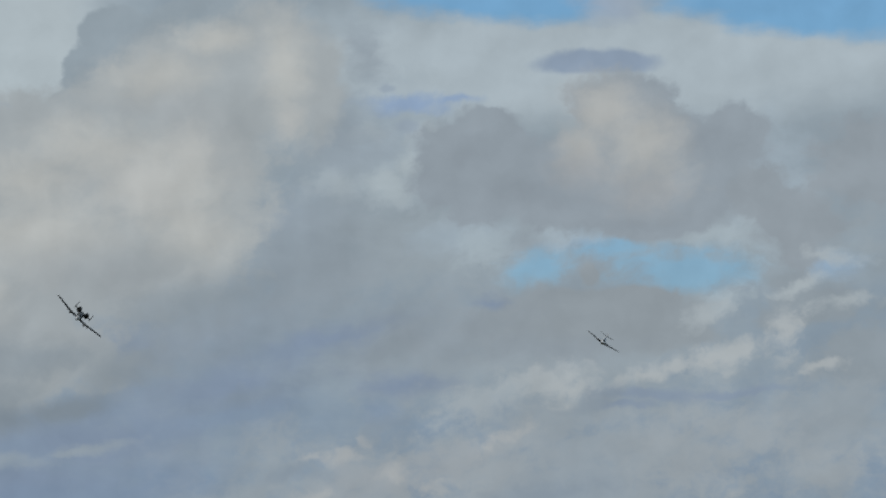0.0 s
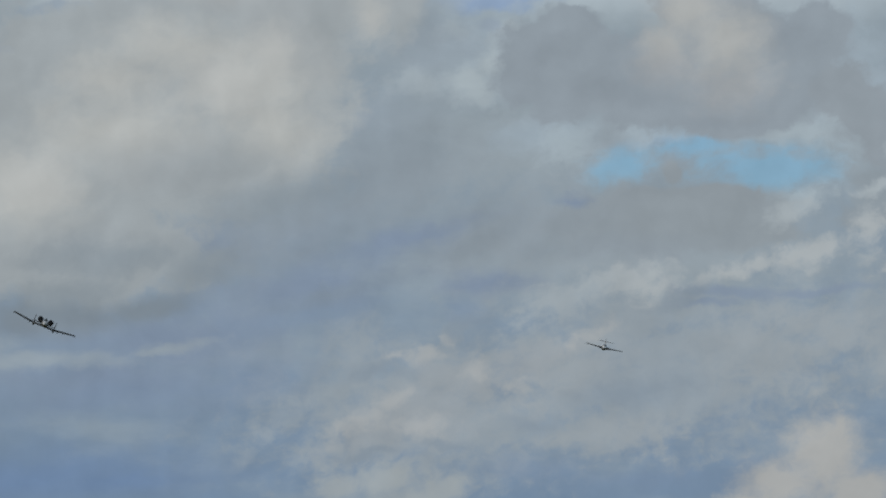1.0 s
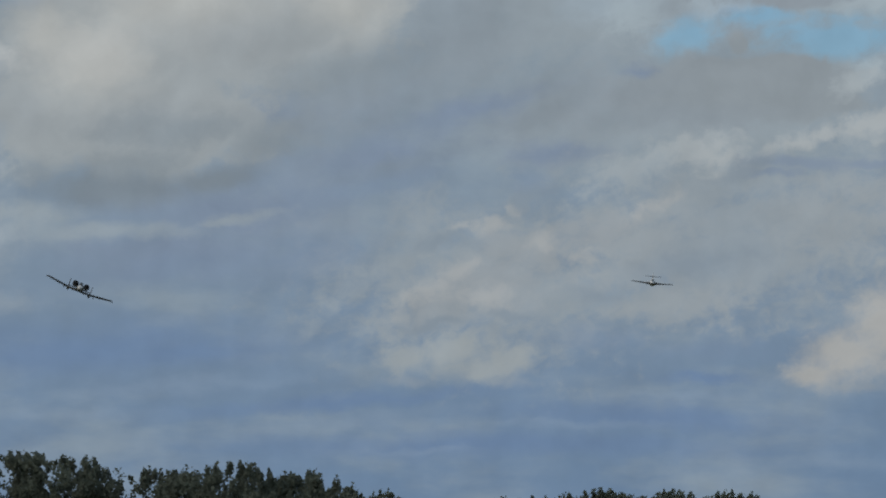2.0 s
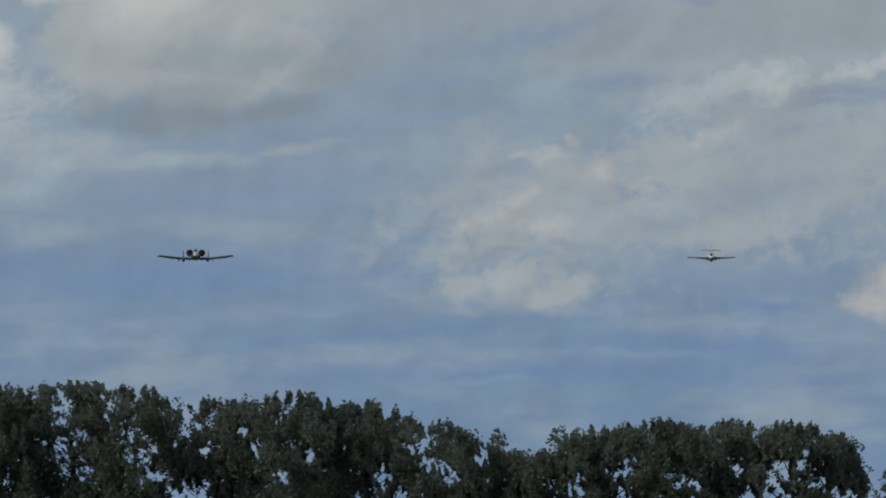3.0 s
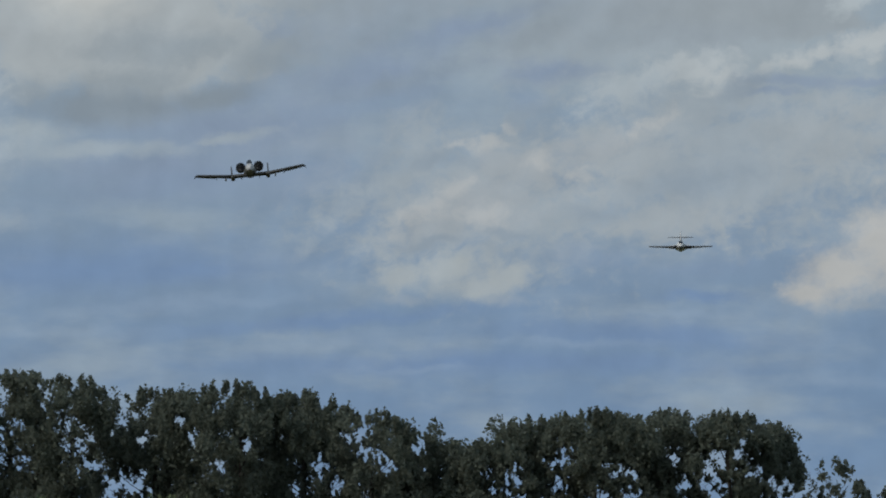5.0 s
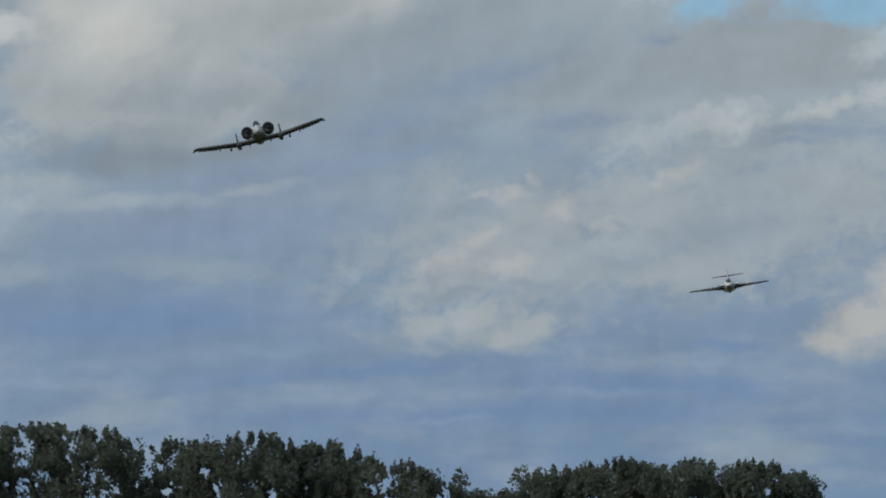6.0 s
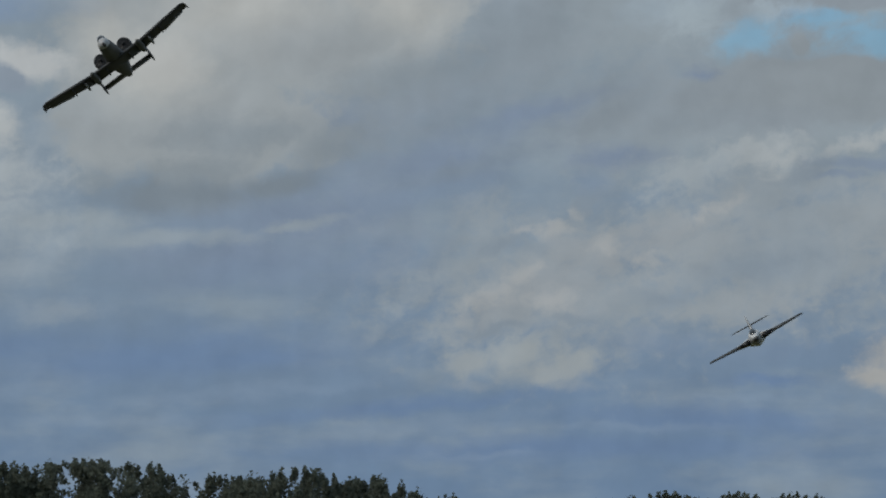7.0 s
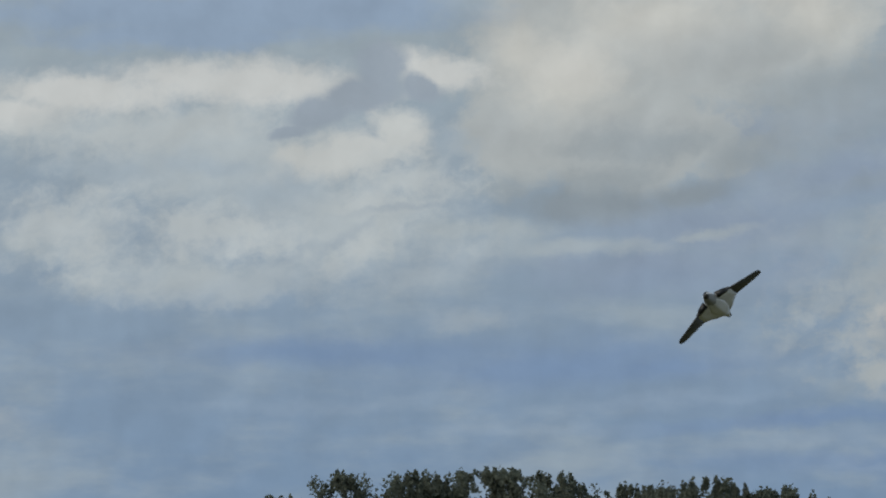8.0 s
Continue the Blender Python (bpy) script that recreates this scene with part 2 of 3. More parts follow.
    # deep blue low down
    colour = paint(colour, (108, 132, 164), [(-3.12, 3.3, 2.53, 0.35, 3), (1.98, 2.69, 2.31, 0.22, -2), (-0.83, 2.81, 2.31, 0.11, 4), (2.49, 3.05, 0.88, 0.08), (0.6, 2.43, 3.86, 0.19), (-5.08, 3.42, 2.76, 0.24), (-2.27, 3.26, 1.76, 0.22, 4)], 1.0, cover=0.88, where=drawn)
    # low pale streaks
    colour = paint(colour, (133, 152, 173), [(-2.36, 2.94, 1.87, 0.12, 5), (-0.62, 2.66, 1.43, 0.1, 6), (1.21, 2.62, 1.32, 0.07), (-0.11, 2.38, 0.83, 0.06), (3.66, 2.28, 0.83, 0.13), (2.23, 2.89, 0.99, 0.06), (-5.33, 2.93, 2.31, 0.11, 2), (-3.29, 2.7, 1.65, 0.08), (-0.48, 2.65, 1.43, 0.08)], 1.0, cover=0.36, where=drawn)
    # cream cumulus
    colour = paint(colour, (169, 171, 170), [(3.77, 3.27, 0.56, 0.39, 12), (4.15, 3.5, 0.56, 0.56), (3.46, 3.08, 0.34, 0.17), (4.48, 3.2, 0.46, 0.31)], 0.8, cover=0.95, where=firm, mottle=0.42, puff=0.4)
    # its dim base
    colour = paint(colour, (148, 157, 164), [(3.77, 2.97, 0.56, 0.08)], 1.0, cover=0.6, where=firm, mottle=0.36)
    # pale sky round its crest
    colour = paint(colour, (171, 183, 189), [(-2.44, 8.19, 0.87, 0.97)], 0.5, cover=0.95, where=at)
    # blue-grey bar beside it
    colour = paint(colour, (138, 154, 170), [(-2.59, 7.57, 0.61, 0.07)], 0.6, cover=0.9, where=drawn)
    # hazy flank
    colour = paint(colour, (140, 152, 162), [(0.63, 7.28, 0.5, 0.66, -15), (0.22, 6.51, 0.94, 0.83, 30), (0.73, 8.09, 0.33, 0.39), (-0.84, 5.56, 1.43, 0.61, 20), (-0.08, 6.27, 0.55, 0.61)], 1.0, cover=0.8, where=drawn, mottle=0.39)
    # shaded crest of the great cumulus
    colour = paint(colour, (143, 156, 165), [(-1.49, 8.18, 0.39, 0.34), (-1.77, 7.84, 0.26, 0.34), (-1.01, 8.33, 0.27, 0.21), (-1.93, 7.58, 0.2, 0.15), (-0.5, 8.3, 0.71, 0.31)], 0.18, where=firm, mottle=0.12, puff=0.45)
    # great cumulus, upper billows
    colour = paint(colour, (160, 168, 172), [(-0.85, 7.79, 0.97, 0.61), (-0.14, 7.89, 0.77, 0.82), (0.32, 7.79, 0.31, 0.66), (-1.42, 7.63, 0.66, 0.46)], 0.5, where=firm, mottle=0.3, puff=0.4)
    # great cumulus, body
    colour = paint(colour, (157, 165, 169), [(-1.01, 6.87, 1.07, 1.12), (-2.23, 6.87, 1.63, 0.97), (-2.98, 6.07, 1.22, 1.07), (-1.96, 6.37, 1.68, 0.87), (-3.34, 5.46, 0.87, 0.61), (-2.53, 5.35, 1.22, 0.61)], 0.34, where=firm, mottle=0.26, puff=0.45)
    # its lit billows
    colour = paint(colour, (180, 183, 181), [(-1.16, 7.84, 0.77, 0.31, 10), (0.01, 7.94, 0.38, 0.56, 10), (-0.6, 8.19, 0.56, 0.22), (-1.77, 7.22, 0.97, 0.38), (-1.01, 6.87, 0.87, 0.71), (-0.8, 6.51, 0.66, 0.56), (-2.33, 6.87, 0.66, 0.46), (-3.09, 5.92, 0.87, 0.71), (-2.27, 6.43, 1.33, 0.56), (-3.49, 6.12, 0.36, 0.56)], 1.0, cover=0.85, where=firm, mottle=0.3, puff=0.5)
    # its front billow
    colour = paint(colour, (163, 169, 172), [(-0.85, 7.51, 0.51, 0.32, -25), (-0.5, 7.12, 0.27, 0.41, 15), (-1.29, 7.58, 0.26, 0.11)], 0.6, cover=0.4, where=firm, mottle=0.24, puff=0.4)
    # light on the front billow
    colour = paint(colour, (177, 180, 179), [(-1.31, 6.87, 0.77, 0.46), (-0.85, 7.17, 0.34, 0.38, 20), (0.06, 7.45, 0.2, 0.26), (-2.98, 5.97, 0.61, 0.36)], 1.0, cover=0.75, where=firm, mottle=0.24, puff=0.4)
    # its beige lower side
    colour = paint(colour, (151, 159, 164), [(-1.62, 6.1, 1.22, 0.41, -4), (-2.47, 5.41, 1.33, 0.36, 6), (-3.7, 5.41, 0.36, 0.36)], 1.0, cover=0.6, where=firm, mottle=0.36, puff=0.3)
    # its grey underside
    colour = paint(colour, (136, 147, 155), [(-0.85, 5.8, 1.02, 0.31, 10), (-2.23, 5.29, 1.33, 0.31), (-2.68, 4.95, 1.17, 0.27), (-1.5, 5.2, 0.87, 0.29, 16), (-3.6, 4.9, 0.46, 0.2)], 1.0, cover=0.85, where=firm, mottle=0.42, puff=0.3)
    # its dark flat base
    colour = paint(colour, (125, 137, 147), [(-2.83, 4.73, 1.02, 0.24, 1), (-1.96, 4.84, 0.56, 0.17, 10)], 0.8, cover=0.9, where=firm, mottle=0.24)
    # pale band below the base
    colour = paint(colour, (149, 161, 169), [(-2.98, 4.37, 1.43, 0.14), (-4, 4.49, 0.66, 0.14), (-1.86, 4.49, 0.72, 0.09, 6), (-3.58, 4.52, 0.66, 0.15)], 1.0, cover=0.75, where=drawn, mottle=0.44)
    # blue-grey bars
    colour = paint(colour, (128, 148, 172), [(-5.33, 6.53, 1.82, 0.34, -1), (-6.56, 6.29, 1.76, 0.19), (-6.3, 6.47, 3.08, 0.25), (-6.03, 7.32, 1.47, 0.22, -14), (-4.67, 7.32, 1.47, 0.16, -5)], 0.6, cover=0.92, where=drawn, mottle=0.22)
    # pale washes over the far end
    colour = paint(colour, (161, 172, 179), [(-6.25, 5.2, 2.09, 0.77), (-5.08, 4.59, 1.82, 0.72), (-6.56, 4.08, 1.54, 0.39)], 0.9, cover=0.9, where=drawn, mottle=0.39)
    # white sheet
    colour = paint(colour, (180, 185, 187), [(-5.99, 5.85, 1.68, 0.29, -2), (-7.47, 5.76, 1.22, 0.26), (-4.26, 5.96, 0.66, 0.23, -8), (-8.19, 5.56, 0.92, 0.26)], 0.7, cover=0.95, where=firm, mottle=0.42, puff=0.3)
    # grey-white layer under it
    colour = paint(colour, (164, 173, 178), [(-6.35, 5.48, 1.12, 0.21, 5), (-7.37, 5.35, 1.24, 0.31)], 1.0, cover=0.85, where=ragged, mottle=0.54, puff=0.3)
    # grey wedge
    colour = paint(colour, (137, 150, 164), [(-4.76, 5.97, 0.29, 0.3), (-4.92, 5.76, 0.56, 0.2, 14), (-5.28, 5.6, 0.43, 0.17, 20), (-5.59, 5.39, 0.26, 0.08, 12), (-4.41, 5.81, 0.28, 0.15, -25)], 0.55, cover=0.95, where=firm, mottle=0.36, puff=0.5)
    # white heap
    colour = paint(colour, (175, 181, 183), [(-5.08, 5.2, 0.92, 0.26, 10), (-4.57, 5.4, 0.43, 0.29), (-5.54, 5.2, 0.36, 0.17)], 0.7, cover=0.95, where=firm, mottle=0.42, puff=0.6)
    # pale flank
    colour = paint(colour, (168, 177, 182), [(-4.46, 4.97, 0.68, 0.34), (-4.82, 4.79, 0.62, 0.22), (-6.3, 4.49, 1.18, 0.37), (-4.92, 4.37, 0.75, 0.22, 20), (-7.63, 4.54, 1.37, 0.5), (-6.5, 4.54, 0.68, 0.25)], 1.0, cover=0.8, where=ragged, mottle=0.68, puff=0.4)
    # bluish pockets
    colour = paint(colour, (146, 161, 174), [(-6.3, 5.11, 0.81, 0.16, -4), (-5.54, 4.95, 0.37, 0.21, -30), (-4.11, 5.3, 0.31, 0.37), (-5.74, 4.84, 0.44, 0.25), (-7.17, 5.05, 0.81, 0.15)], 1.0, cover=0.75, where=ragged, mottle=0.54)
    # dark creases
    colour = paint(colour, (138, 152, 166), [(-4.57, 4.72, 0.75, 0.06, 6), (-5.13, 4.43, 0.44, 0.07, 32), (-5.59, 4.27, 0.37, 0.06, 30)], 1.0, cover=0.5, where=ragged, mottle=0.54)
    # pale wash low down
    colour = paint(colour, (147, 160, 171), [(-5.99, 3.98, 1.43, 0.24, 10), (-4.41, 4.08, 0.88, 0.24, 8), (-4, 3.72, 0.72, 0.17)], 1.0, cover=0.6, where=drawn, mottle=0.44)
    # cream strip
    colour = paint(colour, (160, 168, 171), [(-8.75, 2.79, 1.25, 0.21)], 1.0, cover=0.8, where=drawn)
    # fine mottling of the vapour, and its painted relief light, in one factor
    shade = g.math("MULTIPLY_ADD", g.math("SUBTRACT", grain, 0.5), 0.12, g.math("MULTIPLY_ADD", relief, 0.45, 1.0))
    light = g.add("ShaderNodeBackground")
    g.put(light.inputs[0], g.vec("SCALE", colour))
    light.inputs[0].links[0].from_node.inputs["Scale"].default_value = 1.0
    g.put(light.inputs[0].links[0].from_node.inputs["Scale"], shade)
    light.inputs[1].default_value = 1.0
    g.put(g.add("ShaderNodeOutputWorld").inputs[0], light.outputs[0])


CLEAR = (0.062, 0.083, 0.095)
cloudy_sky()
sun = new("sun", bpy.data.lights.new("sun", "SUN"))
sun.data.energy, sun.data.angle, sun.data.color = 1.3, radians(14), (1.0, 0.95, 0.88)
a, h = radians(SUN_AZIMUTH), radians(SUN_HEIGHT)
sun.matrix_world = look((math.sin(a) * math.cos(h) * 100, math.cos(a) * math.cos(h) * 100, math.sin(h) * 100), (0, 0, 0))


# ---- materials ----
def surface(name, base, second, scale, rough=0.6, metal=0.0, bump=0.0, spec=0.5, island=0.0, thin=0.0):
    """Two colours mottled at two scales, with relief and uneven gloss. thin: light that comes through."""
    mat = bpy.data.materials.new(name)
    mat.use_nodes = True
    g = Graph(mat.node_tree)
    g.nodes.clear()
    at = g.add("ShaderNodeTexCoord").outputs["Object"]
    big, small = g.noise(at, scale, 3), g.noise(at, scale * 9, 5)
    both = g.math("MULTIPLY_ADD", small, 0.4, g.math("MULTIPLY", big, 0.6))
    colour = g.mix(g.step(both, 0.38, 0.62), (*base, 1), (*second, 1))
    if island:
        own = g.add("ShaderNodeNewGeometry").outputs["Random Per Island"]
        colour = g.mix(g.math("MULTIPLY", own, island), colour, (*[c * 2.2 for c in second], 1))
    shader = g.add("ShaderNodeBsdfPrincipled")
    g.put(shader.inputs["Base Color"], colour)
    g.put(shader.inputs["Roughness"], g.math("MULTIPLY_ADD", small, 0.25, rough - 0.12))
    shader.inputs["Metallic"].default_value = metal
    shader.inputs["Specular IOR Level"].default_value = spec
    if bump:
        node = g.add("ShaderNodeBump")
        node.inputs["Strength"].default_value, node.inputs["Distance"].default_value = 0.5, bump
        g.put(node.inputs["Height"], small)
        g.put(shader.inputs["Normal"], node.outputs[0])
    out = shader.outputs[0]
    if thin:
        glow = g.add("ShaderNodeBsdfTranslucent")
        g.put(glow.inputs[0], colour)
        both = g.add("ShaderNodeMixShader")
        both.inputs[0].default_value = thin
        g.put(both.inputs[1], out), g.put(both.inputs[2], glow.outputs[0])
        out = both.outputs[0]
    g.put(g.add("ShaderNodeOutputMaterial").inputs[0], out)
    return mat


GRASS = surface("grass", (0.075, 0.082, 0.040), (0.115, 0.112, 0.060), 0.15, 0.9, bump=0.05, spec=0.2)
LEAF = surface("leaf", (0.150, 0.168, 0.130), (0.170, 0.188, 0.144), 0.35, 0.7, spec=0.15, island=0.10, thin=0.5)
SHRUB_LEAF = surface("shrub_leaf", (0.13, 0.155, 0.085), (0.17, 0.20, 0.11), 0.5, 0.7, spec=0.15, island=0.3, thin=0.35)
BARK = surface("bark", (0.07, 0.058, 0.045), (0.13, 0.11, 0.09), 2.0, 0.9, bump=0.03, spec=0.2)
GREY_PAINT = surface("grey_paint", (0.26, 0.26, 0.255), (0.33, 0.33, 0.32), 3.0, 0.55, bump=0.0006)
DARK_PAINT = surface("dark_paint", (0.038, 0.038, 0.035), (0.065, 0.062, 0.056), 5.0, 0.6, bump=0.0006)
SLATE_PAINT = surface("slate_paint", (0.055, 0.057, 0.056), (0.095, 0.096, 0.094), 6.0, 0.5, bump=0.0005)
OLIVE_PAINT = surface("olive_paint", (0.075, 0.075, 0.065), (0.12, 0.115, 0.10), 5.0, 0.55, bump=0.0006)
PALE_PAINT = surface("pale_paint", (0.52, 0.51, 0.50), (0.62, 0.61, 0.59), 4.0, 0.5, bump=0.0005)
WHITE_PAINT = surface("white_paint", (0.70, 0.69, 0.66), (0.80, 0.79, 0.76), 4.0, 0.4, bump=0.0004)
BLACK = surface("black_plastic_and_intake_shade", (0.007, 0.007, 0.008), (0.014, 0.014, 0.014), 12.0, 0.5)
CANOPY = surface("tinted_canopy", (0.03, 0.035, 0.04), (0.045, 0.05, 0.055), 6.0, 0.18, spec=0.7)


# ---- building blocks ----
def part(name, mesh, material, parent, label=""):
    """Links a mesh, given as (vertices, faces) or as a bmesh, as one object under a thing or a part."""
    data = bpy.data.meshes.new(name)
    if isinstance(mesh, bmesh.types.BMesh):
        mesh.to_mesh(data)
        mesh.free()
    else:
        data.from_pydata(*[list(x) for x in (mesh[0], [], mesh[1])])
    data.materials.append(material)
    ob = new(name, data)
    ob.parent = parent
    return tagged(ob, label)


def loft(rings, caps=True):
    """A smooth skin over rings that have the same number of points."""
    bm = bmesh.new()
    rows = [[bm.verts.new(p) for p in ring] for ring in rings]
    count = len(rows[0])
    for one, two in zip(rows, rows[1:]):
        for i in range(count):
            bm.faces.new((one[i], one[(i + 1) % count], two[(i + 1) % count], two[i]))
    if caps:
        bm.faces.new(rows[0][::-1]), bm.faces.new(rows[-1])
    bmesh.ops.recalc_face_normals(bm, faces=bm.faces)
    for face in bm.faces:
        face.smooth = len(face.verts) == 4
    return bm


def oval(y, z, rx, rz, keel=0.0, x=0.0, count=20, power=1.0):
    """A ring round the y axis. keel pulls its lower half to a V."""
    ring = []
    for i in range(count):
        a = 2 * math.pi * i / count
        c, s = math.cos(a), math.sin(a)
        px = math.copysign(abs(c) ** power, c) * rx
        pz = math.copysign(abs(s) ** power, s) * rz
        if s < 0:
            px *= 1 - keel * abs(s)
        ring.append((x + px, y, z + pz))
    return ring


def body(sections, **more):
    return loft([oval(*s, **more) for s in sections])


FOIL = ((0, 0), (0.02, 0.28), (0.1, 0.72), (0.28, 1.0), (0.55, 0.75), (0.8, 0.34), (1, 0.03),
        (0.8, -0.16), (0.55, -0.34), (0.28, -0.45), (0.1, -0.38), (0.02, -0.18))


def wing(sections, upright=False):
    """An aerofoil skin. A section: distance out, leading edge, chord, height, thickness."""
    rings = []
    for out, lead, chord, z, thick in sections:
        ring = []
        for along, h in FOIL:
            if upright:
                h = h if h >= 0 else h * 2.2
                ring.append((z + h * thick * 0.5, lead - along * chord, out))
            else:
                ring.append((out, lead - along * chord, z + h * thick * 0.6))
        rings.append(ring)
    return loft(rings)


def scaled(rows, s):
    return [tuple(v * s for v in row) for row in rows]


def mirrored(rows):
    return [(-row[0], *row[1:]) for row in rows]


def thing(name, label, category, group="", m=None):
    ob = tagged(new(name), label, category, group)
    if m:
        ob.matrix_world = m
    return ob


# ---- the setting ----
def ground():
    bm = bmesh.new()
    rings = [0, 20, 60, 140, 220, 300, 420, 700, 1300, 2400, 4800]
    count = 48
    centre = bm.verts.new((0, 0, 0))
    rows = []
    for r in rings[1:]:
        row = []
        for i in range(count):
            a = 2 * math.pi * i / count
            x, y = math.cos(a) * r, math.sin(a) * r
            swell = 0.25 * noise.noise((x / 60, y / 60, 0)) * min(1, r / 80) if r < 1000 else 0
            row.append(bm.verts.new((x, y, swell)))
        rows.append(row)
    for i in range(count):
        bm.faces.new((centre, rows[0][i], rows[0][(i + 1) % count]))
        for one, two in zip(rows, rows[1:]):
            bm.faces.new((one[i], two[i], two[(i + 1) % count], one[(i + 1) % count]))
    for face in bm.faces:
        face.smooth = True
    ob = part("ground", bm, GRASS, None)
    return tagged(ob, "flat mown dry green grass field reaching the horizon", "ground", kind="structure")


ground()


def branch(start, end, r0, r1, bend, rng, count=6, steps=5):
    """A tapered, slightly crooked limb."""
    start, end = Vector(start), Vector(end)
    rings = []
    side = Vector((rng.normal(), rng.normal(), 0)) * bend
    for k in range(steps + 1):
        f = k / steps
        c = start.lerp(end, f) + side * math.sin(f * math.pi)
        r = r0 + (r1 - r0) * f
        rings.append([(c.x + r * math.cos(2 * math.pi * i / count), c.y + r * math.sin(2 * math.pi * i / count), c.z) for i in range(count)])
    return rings


def skins(list_of_rings):
    verts, faces = [], []
    for rings in list_of_rings:
        base, count = len(verts), len(rings[0])
        for ring in rings:
            verts += ring
        for k in range(len(rings) - 1):
            for i in range(count):
                j = (i + 1) % count
                faces.append((base + k * count + i, base + k * count + j, base + (k + 1) * count + j, base + (k + 1) * count + i))
    return verts, faces


def foliage(lumps, gaps, per_lump, size, rng):
    """Many small pointed leaf sprays, gathered in upright tufts. A lump: x, y, z, radius, height.
    Few leaves grow where a limb is missing, in a gap: x, z, radius, height."""
    n = len(lumps) * per_lump
    at = np.repeat(np.array(lumps), per_lump, axis=0)
    ball = rng.normal(size=(n, 3))
    ball *= (rng.random((n, 1)) ** 0.45) / np.linalg.norm(ball, axis=1, keepdims=True)
    taper = np.clip(1.0 - 0.55 * (ball[:, 2:] * 0.5 + 0.5), 0.2, 1)
    centre = at[:, :3] + ball * np.stack([at[:, 3], at[:, 3], at[:, 4]], 1) * np.concatenate([taper, taper, np.ones((n, 1))], 1)
    keep = np.ones(n, bool)
    for x, z, r, h in gaps:
        ragged = 1 + 0.35 * np.sin(centre[:, 0] * 9 + centre[:, 2] * 5 + z)
        inside = ((centre[:, 0] - x) / r) ** 2 + ((centre[:, 2] - z) / h) ** 2 < ragged
        keep &= ~inside | (rng.random(n) < 0.05)
    centre = centre[keep]
    n = len(centre)
    long = rng.normal(size=(n, 3)) + np.array((0, 0, 0.7))
    long /= np.linalg.norm(long, axis=1, keepdims=True)
    wide = np.cross(long, rng.normal(size=(n, 3)))
    wide /= np.linalg.norm(wide, axis=1, keepdims=True) + 1e-9
    length = size * rng.uniform(0.6, 1.4, (n, 1))
    quad = np.stack([centre - long * length * 0.5, centre + wide * length * 0.34,
                     centre + long * length * 0.6, centre - wide * length * 0.34], 1)
    return quad.reshape(-1, 3).tolist(), np.arange(n * 4).reshape(-1, 4).tolist()


def tree(x, y, height, radius, seed, fullness=1.0, leaves=LEAF, label="", bare=0.30, name="tree"):
    rng = np.random.default_rng(seed)
    ob = thing(name, label or "tall dark green deciduous tree in a dense row", "tree", "row of trees", Matrix.Translation((x, y, 0)))
    trunk_top = (rng.normal() * 0.2, rng.normal() * 0.2, height * 0.8)
    part("trunk", skins([branch((0, 0, -0.2), trunk_top, height * 0.022, height * 0.006, 0.15, rng, 8, 8)]), BARK, ob)
    base, top = height * bare, height
    limbs, lumps = [], []
    sparse = fullness < 0.45
    boughs = 22 if sparse else 46
    for b in range(boughs):
        f = (b + rng.random()) / boughs
        z0 = base + (top - base) * f * 0.75
        a = b * 2.4 + rng.normal() * 0.3
        # the crown's outline: full below, a round dome above
        rise = 0.12 + 0.84 * f
        reach = radius * max(0.12, 1 - max(0, (rise - 0.5) / 0.5) ** 2.6) ** 0.5 * rng.uniform(0.7, 1.02)
        tip = (math.cos(a) * reach, math.sin(a) * reach * 1.1, min(base + (top - base) * rise, top - 0.5) - rng.random() * 0.4)
        root = (trunk_top[0] * z0 / height, trunk_top[1] * z0 / height, z0)
        limbs.append(branch(root, tip, 0.07 * (1.2 - f), 0.015, 0.12, rng, 5, 4))
        for k in range(4 if sparse else 9):
            g = rng.uniform(0.3, 1.05)
            p = [root[i] + (tip[i] - root[i]) * g + rng.normal() * 0.32 for i in range(3)]
            lumps.append((p[0], p[1], min(p[2], top - 0.65), rng.uniform(0.42, 0.85), rng.uniform(0.40, 0.75)))
    for k in range(26 if sparse else 70):      # the tufted top
        a, r = rng.random() * 6.283, radius * math.sqrt(rng.random())
        z = base + (top - base) * (0.62 + 0.38 * max(0.0, 1 - (r / radius) ** 2.6) ** 0.6)
        lumps.append((math.cos(a) * r, math.sin(a) * r, z - rng.uniform(0.30, 0.55), rng.uniform(0.16, 0.32), rng.uniform(0.28, 0.5)))
    main = limbs[:: max(1, boughs // 7)][:7]
    for limb in main:
        part("limb", skins([limb]), BARK, ob)
    tagged(part("twigwork", skins([limb for limb in limbs if limb not in main]), BARK, ob), kind="stuff")
    part("crown", foliage(lumps, [(gx - x, gz, gr, gh) for gx, gz, gr, gh in GAPS if abs(gx - x) < radius + 1.5] if name == "tree" else [], 92 if name == "tree" else 45, 0.15, rng), leaves, ob)
    return ob


# where limbs are missing and the sky shows through: metres along the row, height, half width, half height
GAPS = []
gap_rng = np.random.default_rng(5)
THIN_CROWNS = [
    (-19.2, 12.2, 0.25, 0.87),
    (-16.7, 11.7, 0.45, 0.62),
    (-15.9, 10.8, 0.37, 0.55),
    (-18.6, 10.6, 0.62, 0.50),
    (-18.2, 9.4, 0.70, 0.62),
    (-15.4, 9.8, 0.55, 0.37),
    (-13.4, 11.4, 0.37, 0.80),
    (-12.5, 10.2, 0.40, 0.25),
    (-12.9, 8.0, 1.05, 0.60),
    (-14.0, 8.1, 0.37, 0.37),
    (-14.7, 9.1, 0.35, 0.30),
]
